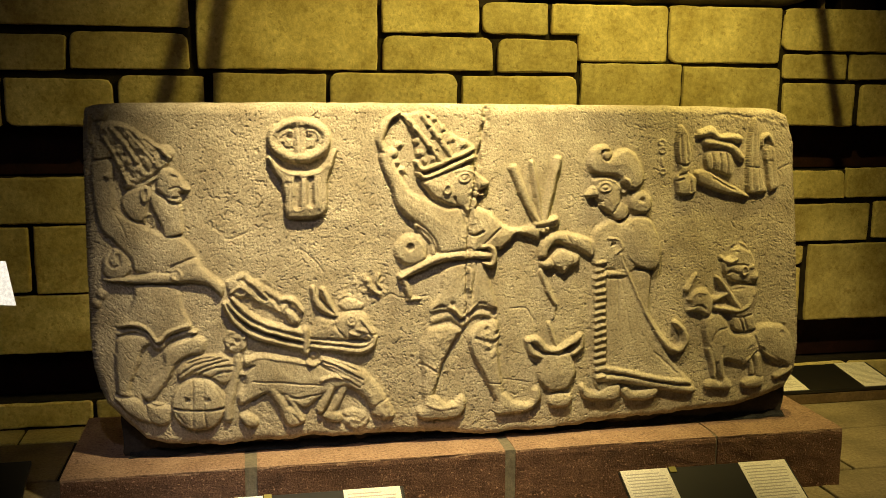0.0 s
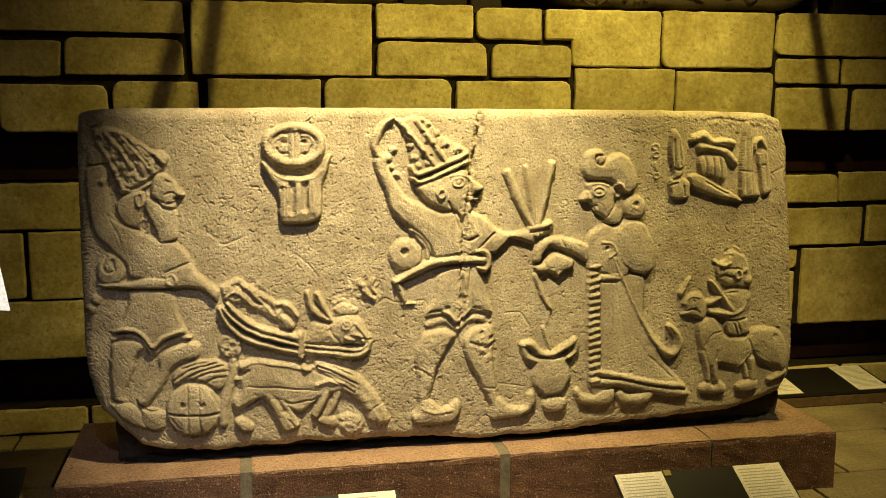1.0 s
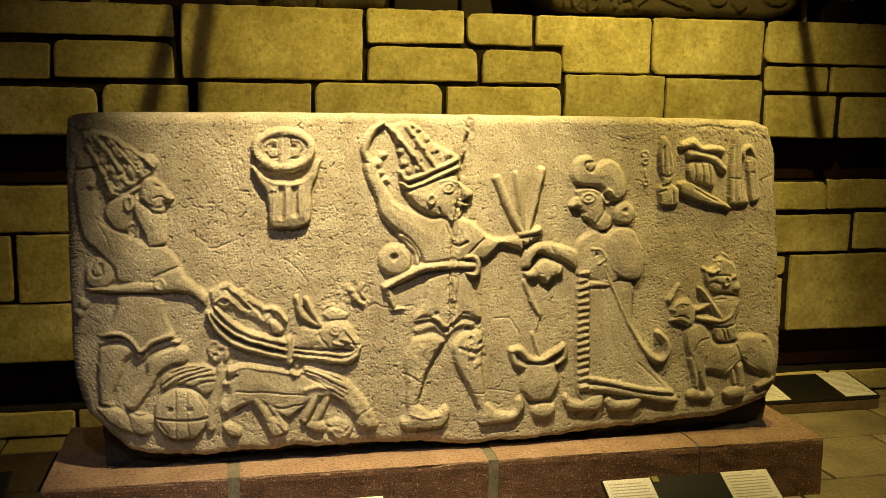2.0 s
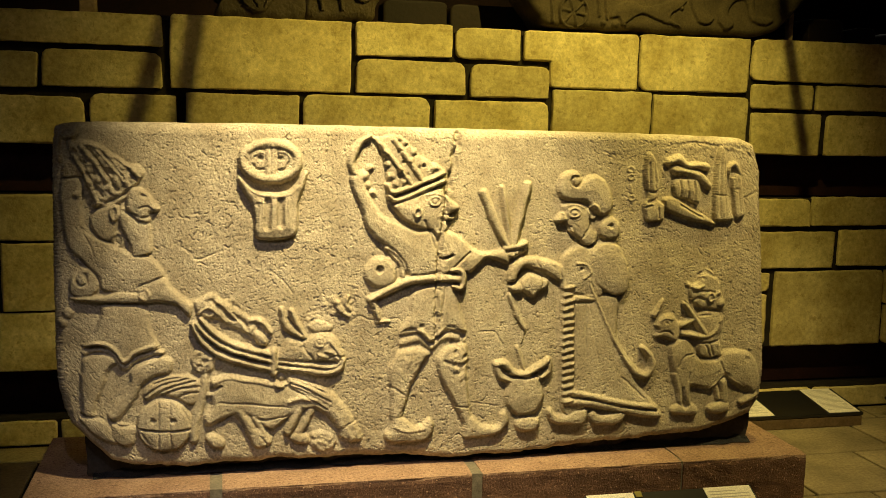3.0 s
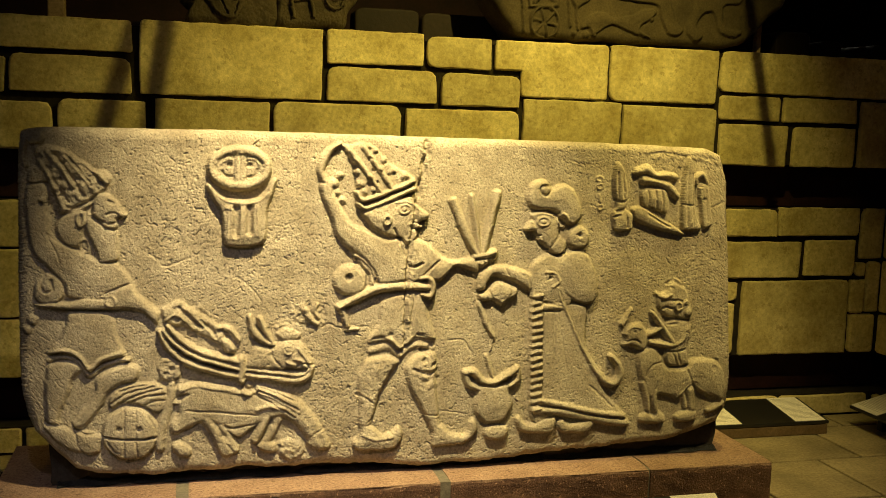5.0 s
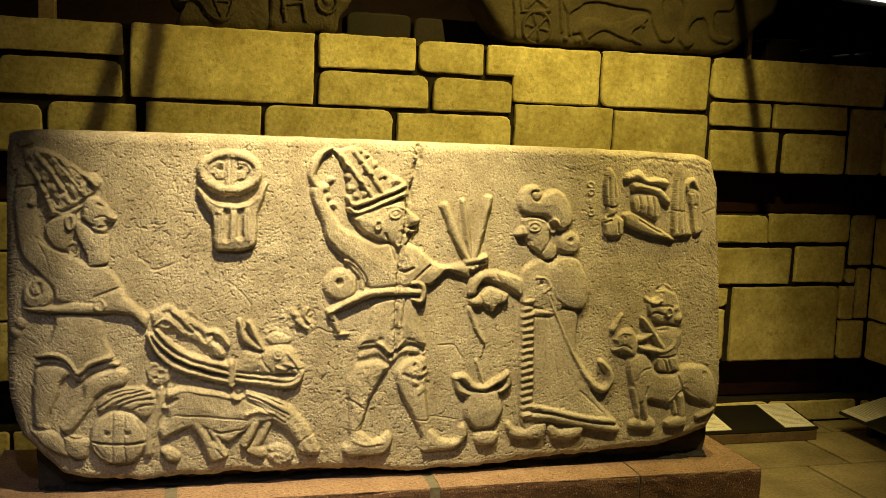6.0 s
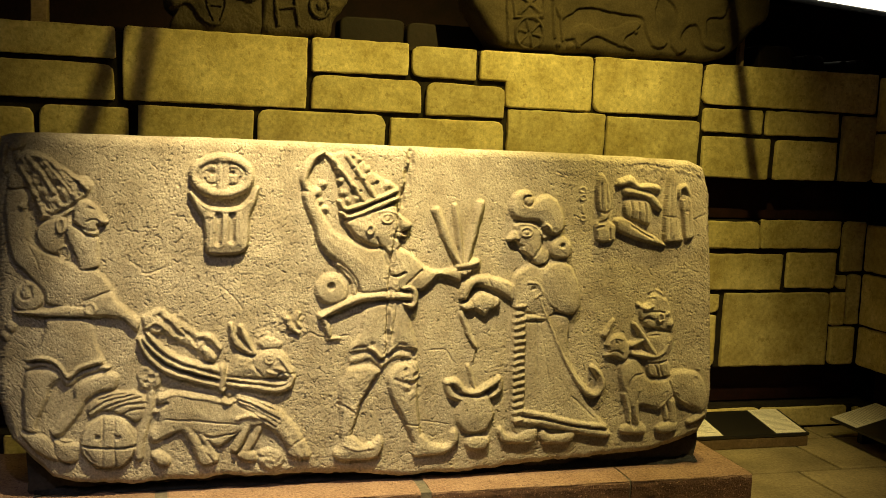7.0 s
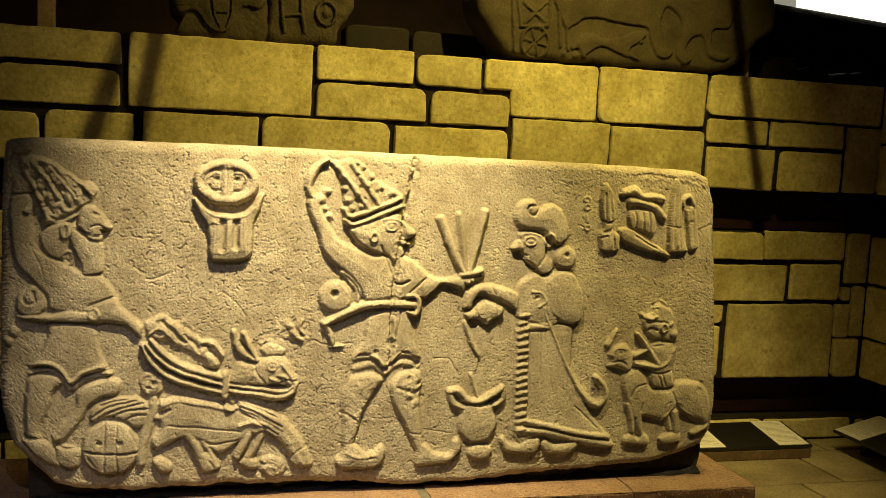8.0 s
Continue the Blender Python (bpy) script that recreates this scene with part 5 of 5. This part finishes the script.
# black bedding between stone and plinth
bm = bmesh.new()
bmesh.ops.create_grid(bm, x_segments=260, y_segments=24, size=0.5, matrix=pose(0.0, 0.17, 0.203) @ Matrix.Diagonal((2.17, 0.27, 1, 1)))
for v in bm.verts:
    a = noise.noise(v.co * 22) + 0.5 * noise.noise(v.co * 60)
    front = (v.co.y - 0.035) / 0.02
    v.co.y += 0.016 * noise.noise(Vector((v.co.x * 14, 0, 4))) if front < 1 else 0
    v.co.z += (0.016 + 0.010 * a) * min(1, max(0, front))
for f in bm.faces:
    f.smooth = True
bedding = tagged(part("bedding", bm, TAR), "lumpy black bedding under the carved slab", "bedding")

# ---- the plinth ----
plinth = tagged(empty("plinth"), "low red-brown andesite plinth of four blocks with grey joints", "plinth")
PX = (-1.262, -0.744, -0.708, 0.052, 0.086, 0.760, 0.768, 1.218)
for x0, x1 in zip(PX[::2], PX[1::2]):
    bm = box(bmesh.new(), x0, -0.100, 0.0, x1, 0.46, 0.194)
    bmesh.ops.subdivide_edges(bm, edges=bm.edges, cuts=11, use_grid_fill=True)
    for v in bm.verts:
        k = noise.noise(v.co * 30) * 0.0022 + noise.noise(v.co * 9) * 0.002
        v.co.z += k if v.co.z > 0.193 else 0
        v.co.y += k * 1.4 if v.co.y < -0.099 else 0
        if v.co.y < -0.097 and v.co.z > 0.190:
            v.co.z -= 0.003 + 0.003 * noise.noise(v.co * 60)
            v.co.y += 0.003
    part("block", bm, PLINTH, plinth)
    # added thin layer on the block, its paler colour standing in for light
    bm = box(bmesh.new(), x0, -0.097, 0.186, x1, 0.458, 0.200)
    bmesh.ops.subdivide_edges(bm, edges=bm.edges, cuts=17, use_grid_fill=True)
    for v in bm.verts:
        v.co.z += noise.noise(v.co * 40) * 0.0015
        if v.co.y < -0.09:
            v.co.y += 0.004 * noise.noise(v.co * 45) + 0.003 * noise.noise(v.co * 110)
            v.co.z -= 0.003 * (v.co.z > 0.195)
    part("sawn_top", bm, LIT_TOP, plinth, "thin added layer, coloured paler so the upper face looks lit")
for x0, x1 in zip(PX[1:-1:2], PX[2:-1:2]):
    boxed("joint", GROUT, plinth, x0, -0.094, 0.0, x1, 0.455, 0.197, 0, "grey mortar joint")


# ---- label stands ----
def sheet_lines(parent, x0, x1, lines, top, slope_pitch, mat):
    """Unreadable print: thin bars on a sheet, from its top down."""
    rng = random.Random(int(x0 * 1000))
    bm = bmesh.new()
    for k in range(lines):
        v = top - 0.012 * k
        end = x1 - 0.012 - (rng.uniform(0.0, 0.05) if k % 4 == 3 or k == 0 else rng.uniform(0, 0.008))
        box(bm, x0 + 0.012, v - 0.0015, 0.0022, end, v + 0.0015, 0.0028)
    return part("print", bm, mat, parent, "rows of small print")


def label_stand(place, turn, width, deep, sheets, pitch, tag=None, high=0.10):
    """A low sloped black board on two feet; sheets are spans along its width."""
    ob = empty("label_stand")
    tilt = pose(0, 0, high, pitch, 0, 0)
    bm = box(bmesh.new(), -width / 2, -deep, -0.014, width / 2, 0, 0, 0.003)
    bm.transform(tilt)
    part("board", bm, BLACK, ob, "black sloped board")
    for x in (-width * 0.35, width * 0.35):
        boxed("foot", METAL, ob, x - 0.015, -deep * 0.55, 0, x + 0.015, -0.02, high - deep * 0.55 * math.sin(radians(pitch)) - 0.008)
    for a, b in sheets:
        bm = box(bmesh.new(), a, -deep + 0.008, 0.0, b, -0.002, 0.002)
        bm.transform(tilt)
        paper = part("sheet", bm, PAPER, ob, "cream printed sheet")
        ink = sheet_lines(paper, a, b, int((deep - 0.04) / 0.012), -0.02, pitch, INK)
        ink.data.transform(tilt)
    if pitch < 12:
        boxed("base", TIMBER_BASE, ob, -width / 2 + 0.004, -deep * math.cos(radians(pitch)) + 0.004, 0.0, width / 2 - 0.004, -0.01, high - deep * math.sin(radians(pitch)) - 0.017, 0.003, "brown wooden base")
    if tag is not None:
        bm = box(bmesh.new(), tag, -0.022, 0.002, tag + 0.022, 0.0, 0.004)
        bm.transform(tilt)
        part("tag", bm, OLIVE, ob, "small olive number tag")
    ob.matrix_world = pose(*place, 0, 0, turn)
    return ob


tagged(label_stand((0.665, -0.21, 0.0), 0, 0.565, 0.21, ((-0.279, -0.125), (0.115, 0.275)), 27, -0.120, 0.150), "black sloped label board with two cream sheets before the plinth", "label stand", "label stands")
tagged(label_stand((-0.57, -0.21, 0.0), 0, 0.565, 0.21, ((-0.279, -0.125), (0.105, 0.271)), 27, -0.122, 0.155), "low black sloped label board with cream printed sheets, before the plinth", "label stand", "label stands")
tagged(label_stand((1.745, 0.965, 0.0), 0, 0.60, 0.25, ((-0.28, -0.13), (0.135, 0.285)), 9, None, 0.10), "low black label board with cream sheets beside the wall", "label stand", "label stands")
tagged(label_stand((2.45, 0.53, 0.0), -90, 0.55, 0.25, ((-0.27, -0.10),), 14, None, 0.16), "dark label board with one cream sheet beside the return wall", "label stand", "label stands")
tagged(label_stand((-1.72, 0.30, 0.0), 0, 0.60, 0.22, ((-0.29, -0.14),), 20, None, 0.12), "dark label board on the floor beside the plinth", "label stand", "label stands")

# tall stand with a tilted white sheet
card = empty("sign_stand")
boxed("base", METAL, card, -1.48, -1.32, 0, -1.20, -1.06, 0.012, 0.003)
part("pole", cylinder(bmesh.new(), (-1.34, -1.19, 0.01), (-1.34, -1.19, 0.95), 0.011), METAL, card)
bm = box(bmesh.new(), -0.30, -0.002, -0.075, 0.0, 0.002, 0.0)
bm.transform(pose(-1.116, -1.2, 1.008, -25, 4, 0) @ Matrix(((1, 0, 0.32, 0), (0, 1, 0, 0), (0, 0, 1, 0), (0, 0, 0, 1))).inverted())
part("sheet", bm, PAPER, card, "white printed sheet")
tagged(card, "thin dark stand holding a tilted white printed sheet", "sign stand")


# ---- upper reliefs on the ledge ----
def upper_stone(name, outline, deep, carve, label, nx=260):
    """A carved stone that stands on the wall's ledge."""
    pts = curve(outline, 5)
    x0, x1, z0, z1 = pts[:, 0].min(), pts[:, 0].max(), pts[:, 1].min(), pts[:, 1].max()
    nz = int(nx * (z1 - z0) / (x1 - x0))
    s, t = np.meshgrid(np.linspace(-1, 1, nx), np.linspace(-1, 1, nz))
    cx, cz = (x0 + x1) / 2, (z0 + z1) / 2
    # radial map from the square to the outline
    r, a = np.maximum(np.abs(s), np.abs(t)), np.arctan2(t * (z1 - z0), s * (x1 - x0))
    ang = np.arctan2(pts[:, 1] - cz, pts[:, 0] - cx)
    rad = np.hypot(pts[:, 1] - cz, pts[:, 0] - cx)
    order = np.argsort(ang)
    reach = np.interp(a, ang[order], rad[order], period=2 * math.pi) * (1 + 0.012 * np.interp(a, np.linspace(-math.pi, math.pi, 60), np.random.default_rng(5).uniform(-1, 1, 60)))
    x, z = cx + r * reach * np.cos(a), cz + r * reach * np.sin(a)
    c = Carving(x, z, 0.002)
    carve(c)
    c.h *= 1.15
    d = (1 - r) * reach
    q = np.clip(d / 0.04, 0, 1)
    y = -c.h - 0.0010 * field(x.shape, 50, 7) - 0.004 * field(x.shape, 9, 8) + 0.04 * (1 - np.sqrt(1 - (1 - q) ** 2)) + 0.998
    verts = np.stack([x, y, z], -1).reshape(-1, 3)
    index = np.arange(nx * nz).reshape(nz, nx)
    faces = np.stack([index[:-1, :-1], index[:-1, 1:], index[1:, 1:], index[1:, :-1]], -1).reshape(-1, 4).tolist()
    loop = np.concatenate([index[0, :], index[1:, -1], index[-1, -2::-1], index[-2:0:-1, 0]])
    back = verts[loop].copy()
    back[:, 1] = 0.998 + deep
    n = len(loop)
    far = np.arange(len(verts), len(verts) + n)
    faces += np.stack([loop, far, np.roll(far, -1), np.roll(loop, -1)], -1).tolist() + [far.tolist()]
    me = bpy.data.meshes.new(name)
    me.from_pydata(np.concatenate([verts, back]).tolist(), [], faces)
    me.polygons.foreach_set("use_smooth", np.ones(len(me.polygons), bool))
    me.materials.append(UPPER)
    return tagged(new(name, me), label, "relief")


def chariot_scene(c):
    c.ring((0.727, 1.748), 0.0613, 0.0661, 0.0071, 0.012)
    c.line([(0.742, 1.745, 0.0047), (0.783, 1.737, 0.0076)], 0.009)
    c.line([(0.732, 1.735, 0.0047), (0.743, 1.697, 0.0076)], 0.009)
    c.line([(0.717, 1.738, 0.0047), (0.688, 1.709, 0.0075)], 0.009)
    c.line([(0.713, 1.751, 0.0047), (0.672, 1.760, 0.0075)], 0.009)
    c.line([(0.723, 1.761, 0.0047), (0.711, 1.799, 0.0075)], 0.009)
    c.line([(0.738, 1.758, 0.0047), (0.767, 1.788, 0.0076)], 0.009)
    c.line([(0.638, 1.983, 0.0070), (0.646, 1.892, 0.0070), (0.661, 1.813, 0.0070)], 0.01)
    c.line([(0.782, 1.996, 0.0071), (0.785, 1.904, 0.0071), (0.780, 1.824, 0.0071)], 0.01)
    c.line([(0.817, 1.999, 0.0071), (0.829, 1.861, 0.0071), (0.844, 1.741, 0.0071)], 0.01)
    c.line([(0.850, 2.002, 0.0071), (0.863, 1.840, 0.0071), (0.878, 1.729, 0.0072)], 0.01)
    c.line([(0.673, 1.908, 0.0094), (0.720, 1.870, 0.0094), (0.772, 1.833, 0.0094)], 0.01)
    c.line([(0.767, 1.916, 0.0094), (0.720, 1.870, 0.0094), (0.678, 1.825, 0.0094)], 0.01)
    c.line([(0.659, 1.810, 0.0070), (0.783, 1.820, 0.0071)], 0.01)
    c.line([(0.614, 1.980, 0.0070), (0.628, 1.821, 0.0070), (0.640, 1.702, 0.0070)], 0.01)
    c.area([(0.851, 2.025), (0.854, 1.821), (0.905, 1.832), (0.966, 1.867), (1.137, 1.853), (1.231, 1.846), (1.247, 1.809), (1.291, 1.730), (1.345, 1.725), (1.364, 1.755), (1.329, 1.786), (1.301, 1.871), (1.322, 1.940), (1.385, 1.897), (1.396, 1.830), (1.376, 1.749), (1.423, 1.701), (1.459, 1.733), (1.428, 1.777), (1.462, 1.825), (1.507, 1.824), (1.535, 1.748), (1.610, 1.729), (1.646, 1.761), (1.566, 1.775), (1.554, 1.859), (1.630, 1.877), (1.651, 1.953), (1.633, 2.097)], 0.014, 0.01)
    c.area([(0.886, 1.730), (0.908, 1.783), (0.984, 1.808), (1.037, 1.788), (1.115, 1.801), (1.192, 1.833), (1.235, 1.818), (1.201, 1.781), (1.161, 1.745), (1.217, 1.706), (1.120, 1.723), (1.034, 1.752), (0.969, 1.717), (0.939, 1.700), (0.927, 1.733)], 0.013, 0.009)
    c.knobs([(0.913, 1.706, 0.0167), (0.862, 1.709, 0.0119), (0.954, 1.706, 0.0096), (1.211, 1.787, 0.0122)], 0.01, False)


def seated_scene(c):
    c.line([(-0.326, 1.874, 0.0088), (-0.323, 1.788, 0.0088), (-0.312, 1.711, 0.0088)], 0.011)
    c.line([(-0.251, 1.881, 0.0088), (-0.246, 1.795, 0.0088), (-0.233, 1.717, 0.0089)], 0.011)
    c.line([(-0.316, 1.772, 0.0066), (-0.244, 1.784, 0.0066)], 0.011)
    c.ring((-0.151, 1.794), 0.0378, 0.0445, 0.0078, 0.011)
    c.knobs([(-0.151, 1.794, 0.0178)], 0.01)


def low_scene(c):
    c.area([(-0.736, 1.879), (-0.721, 1.751), (-0.653, 1.761), (-0.607, 1.705), (-0.552, 1.684), (-0.506, 1.722), (-0.474, 1.788), (-0.397, 1.795), (-0.392, 1.911)], 0.016, 0.01)
    c.line([(-0.598, 1.829, 0.0054), (-0.588, 1.758, 0.0054), (-0.565, 1.708, 0.0043)], -0.008)
    c.line([(-0.522, 1.835, 0.0054), (-0.524, 1.763, 0.0054), (-0.540, 1.710, 0.0043)], -0.008)
    c.line([(-0.571, 1.759, 0.0043), (-0.537, 1.760, 0.0043)], -0.008)


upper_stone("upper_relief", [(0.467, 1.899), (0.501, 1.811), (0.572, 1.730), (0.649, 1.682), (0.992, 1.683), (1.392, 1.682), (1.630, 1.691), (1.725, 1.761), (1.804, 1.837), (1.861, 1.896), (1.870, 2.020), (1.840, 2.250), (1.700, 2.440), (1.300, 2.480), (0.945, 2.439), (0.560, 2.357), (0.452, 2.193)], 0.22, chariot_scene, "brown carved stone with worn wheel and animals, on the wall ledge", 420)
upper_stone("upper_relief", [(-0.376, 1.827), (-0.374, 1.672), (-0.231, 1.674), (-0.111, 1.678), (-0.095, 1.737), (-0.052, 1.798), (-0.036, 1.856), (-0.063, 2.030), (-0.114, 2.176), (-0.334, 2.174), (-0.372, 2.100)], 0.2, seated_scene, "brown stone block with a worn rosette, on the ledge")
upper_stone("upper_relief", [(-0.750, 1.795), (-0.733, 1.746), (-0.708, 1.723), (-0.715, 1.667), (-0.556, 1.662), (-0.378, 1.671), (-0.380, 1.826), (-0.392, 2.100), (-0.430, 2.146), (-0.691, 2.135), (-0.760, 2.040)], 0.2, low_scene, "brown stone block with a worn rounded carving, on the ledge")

# ledge: posts, boards and dim stones behind
tagged(boxed("wooden_post", POST, None, -1.222, 1.06, TOP - 0.02, -1.162, 1.12, CEIL, 0.004), "pale wooden post standing on the wall ledge", "post")
tagged(boxed("wooden_post", POST, None, 1.80, 1.12, TOP - 0.02, 1.825, 1.15, CEIL, 0.003), "thin wooden post standing on the wall ledge", "post")


def ledge_block(x0, x1, z1, y0, label, mat):
    ob = slab_of("ledge_stone", rounded([(x0, TOP - 0.02), (x1, TOP - 0.02), (x1, z1), (x0, z1)], [0.01, 0.01, 0.03, 0.03]), y0, y0 + 0.15, mat, None)
    return tagged(ob, label, "stone", "stones on the ledge")


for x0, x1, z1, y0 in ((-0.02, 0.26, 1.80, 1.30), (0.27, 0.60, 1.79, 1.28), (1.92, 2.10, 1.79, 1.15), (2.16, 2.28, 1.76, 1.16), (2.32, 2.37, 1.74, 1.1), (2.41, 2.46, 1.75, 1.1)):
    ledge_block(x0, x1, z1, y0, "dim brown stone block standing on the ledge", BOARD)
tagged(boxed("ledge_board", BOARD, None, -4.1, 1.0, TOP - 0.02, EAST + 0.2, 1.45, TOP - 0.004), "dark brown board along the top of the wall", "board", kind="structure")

# lit strip lamp high beside the upper stones
lamp = empty("strip_lamp", (2.15, 1.47, 2.06), 16)
boxed("housing", METAL, lamp, -0.02, 0.0, 0.0, 1.9, 0.10, 0.20, 0.004, "dark metal housing")
for x in (0.3, 1.5):
    boxed("hanger", METAL, lamp, x, 0.04, 0.19, x + 0.012, 0.052, CEIL - 2.02)
boxed("diffuser", TUBE, lamp, 0.16, -0.012, 0.03, 1.86, 0.0, 0.18, 0.003, "bright white diffuser")
boxed("diffuser_end", TUBE_DIM, lamp, 0.0, -0.012, 0.03, 0.157, 0.0, 0.18, 0.003, "dimmer end of the diffuser")
tagged(lamp, "long strip lamp with a glowing white diffuser on the wall", "lamp")


# ---- ceiling fittings ----
def track_lamp(eye, target):
    ob = empty("track_lamp")
    e, way = Vector(eye), (Vector(target) - Vector(eye)).normalized()
    bm = bmesh.new()
    a = cylinder(bm, e - way * 0.17, e - way * 0.02, 0.045, 0.055)
    part("head", a, METAL, ob)
    part("stem", cylinder(bmesh.new(), e - way * 0.10, (e.x - way.x * 0.10, e.y - way.y * 0.10, CEIL), 0.010), METAL, ob)
    return tagged(ob, "dark metal track spotlight hung from the ceiling", "spotlight", "ceiling spotlights")


for eye, target, *rest in SPOTS:
    track_lamp(eye, target)


# rods added out of view to cast the slanting stripes of shadow
def hanging_rod(high, low):
    """A thin unseen rod from the ceiling down, between the wall's spotlight and wall."""
    eye = Vector(SPOTS[2][0])
    a, b = eye.lerp(Vector(high), 0.36), eye.lerp(Vector(low), 0.36)
    a = a + (a - b) * ((CEIL - a.z) / (a.z - b.z))
    ob = part("hanging_rod", cylinder(bmesh.new(), a, b, 0.010, sides=10), METAL)
    return tagged(ob, "thin unseen rod added to cast a stripe of shadow on the wall", "rod", "hanging rods")


hanging_rod((1.665, WALL, 1.93), (1.86, WALL, 1.10))
hanging_rod((-0.785, WALL, 1.70), (-0.87, WALL, 1.17))
hanging_rod((-0.915, WALL, 1.62), (-1.05, WALL, 1.17))
# unseen fitting added to house the fill lamp
fitting = empty("fill_panel", (-1.6, -3.6, CEIL))
boxed("frame", METAL, fitting, -0.64, -0.34, -0.045, 0.64, 0.34, 0.0, 0.004)
tagged(fitting, "rectangular unseen ceiling fitting added for the fill light", "ceiling light")

# ---- wall blocks ----
def block(x0, z0, x1, z1, r=0.014, parent=wall):
    rng = random.Random(round(x0 * 997 + z0 * 131, 3))
    j = lambda: rng.uniform(-0.003, 0.003)
    pts = [(x0 + j(), z0 + j()), (x1 + j(), z0 + j()), (x1 + j(), z1 + j()), (x0 + j(), z1 + j())]
    return slab_of("stone_block", rounded(pts, [r * rng.choice((0.3, 0.5, 0.9, 1.8)) for _ in pts]), WALL + rng.uniform(-0.004, 0.004), WALL + 0.03, ASHLAR, parent)


# courses above the upper beam: x0, z0, x1, z1
for x0, z0, x1, z1 in (
    (-2.25, 1.545, -0.920, 1.662), (-1.95, 1.376, -1.365, 1.510), (-1.351, 1.384, -0.921, 1.521), (-1.590, 1.172, -1.203, 1.348), (-1.186, 1.172, -0.869, 1.362), (-2.0, 1.172, -1.605, 1.350),
    (-0.890, 1.391, -0.198, 1.668), (-0.835, 1.172, -0.400, 1.375), (-0.384, 1.172, 0.123, 1.380), (0.147, 1.172, 0.633, 1.374), (-0.178, 1.540, 0.214, 1.672), (0.230, 1.542, 0.501, 1.668),
    (-0.175, 1.395, 0.273, 1.526), (0.295, 1.388, 0.630, 1.521), (0.652, 1.172, 1.093, 1.431), (1.106, 1.172, 1.551, 1.418), (1.036, 1.437, 1.545, 1.670),
):
    block(x0, z0, x1, z1, 0.022)
for x0, z0, x1, z1 in (
    (1.562, 1.494, 2.462, 1.670), (1.570, 1.376, 1.867, 1.478), (1.572, 1.172, 1.915, 1.356), (1.888, 1.373, 2.268, 1.482), (1.947, 1.174, 2.272, 1.354), (2.295, 1.174, 2.470, 1.478),
    # between the beams
    (1.36, 0.856, 1.892, 0.978), (1.906, 0.858, 2.328, 0.984), (1.369, 0.661, 2.028, 0.830), (2.056, 0.668, 2.315, 0.838), (2.350, 0.746, 2.462, 0.984), (2.331, 0.664, 2.382, 0.731), (2.397, 0.492, 2.462, 0.732),
    (1.383, 0.558, 1.709, 0.642), (1.392, 0.302, 1.705, 0.546), (2.319, 0.300, 2.448, 0.480),
    (-2.0, 0.803, -0.95, 0.976), (-2.0, 0.539, -1.532, 0.792), (-1.516, 0.533, -0.98, 0.791), (-1.95, 0.300, -1.05, 0.522),
):
    block(x0, z0, x1, z1, 0.018)
# two stones cut round their neighbours
slab_of("stone_block", rounded([(0.636, 1.436), (1.023, 1.436), (1.023, 1.666), (0.519, 1.666), (0.519, 1.543), (0.636, 1.543)], [0.018, 0.018, 0.02, 0.018, 0.016, 0.004]), WALL, WALL + 0.03, ASHLAR, wall)
block(1.740, 0.302, 2.302, 0.646, 0.02)
block(2.306, 0.490, 2.382, 0.646, 0.01)
# foot course, the courses hidden behind the slab and the far end of the wall
rng = random.Random(4)
for z0, z1, start, stop in ((0.004, 0.098, -4.1, EAST), (0.302, 0.53, -0.96, 1.37), (0.55, 0.75, -0.96, 1.37), (0.765, 0.974, -0.93, 1.34), (0.302, 0.53, -4.1, -1.98), (0.545, 0.79, -4.1, -2.03), (0.803, 0.974, -4.1, -2.03), (1.174, 1.36, -4.1, -2.03), (1.376, 1.52, -4.1, -1.98), (1.545, 1.662, -4.1, -2.28)):
    x = start
    while x < stop - 0.05:
        w = rng.uniform(0.24, 0.52)
        w = stop - x if stop - x - w < 0.2 else w
        block(x, z0, x + w - 0.014, z1, 0.016)
        x += w
# return wall
turned = Matrix.Translation((EAST, WALL, 0)) @ Matrix.Rotation(radians(-90), 4, "Z") @ Matrix.Translation((0, -WALL, 0))
for z0, z1 in ((0.004, 0.098), (0.302, 0.484), (0.498, 0.74), (0.755, 0.974), (1.174, 1.40), (1.414, 1.66)):
    x = 0.008
    while x < 2.6:
        w = rng.uniform(0.25, 0.5)
        slab_of("stone_block", rounded([(x, z0), (x + w - 0.014, z0), (x + w - 0.014, z1), (x, z1)], [0.014] * 4), WALL, WALL + 0.03, ASHLAR, wall_e, turn=turned)
        x += w

# ---- paving ----
def tile(x0, y0, x1, y1):
    r = random.Random(round(x0 * 53 + y0 * 17, 3))
    bm = bmesh.new()
    box(bm, x0 + 0.006, y0 + 0.006, -0.03, x1 - 0.006, y1 - 0.006, r.uniform(-0.002, 0.002), 0.004)
    return part("tile", bm, PAVING, floor)


rest = bmesh.new()
for j in range(-15, 3):
    y0 = 0.42 + 0.40 * j
    shift = 0.0 if j % 2 else 0.21
    for i in range(-12, 9):
        x0 = 1.78 + shift + 0.42 * (i - 1)
        x1, y1 = x0 + 0.42, min(y0 + 0.40, WALL)
        if y0 > WALL or x0 < -4.3 or x1 > 5.3:
            continue
        if -1.0 < y0 and -2.2 < x0 < EAST:
            tile(x0, y0, min(x1, EAST), y1)
        else:
            box(rest, x0 + 0.003, y0 + 0.003, -0.03, x1 - 0.003, y1 - 0.003, 0.0)
tagged(part("paving", rest, PAVING, floor), kind="stuff")
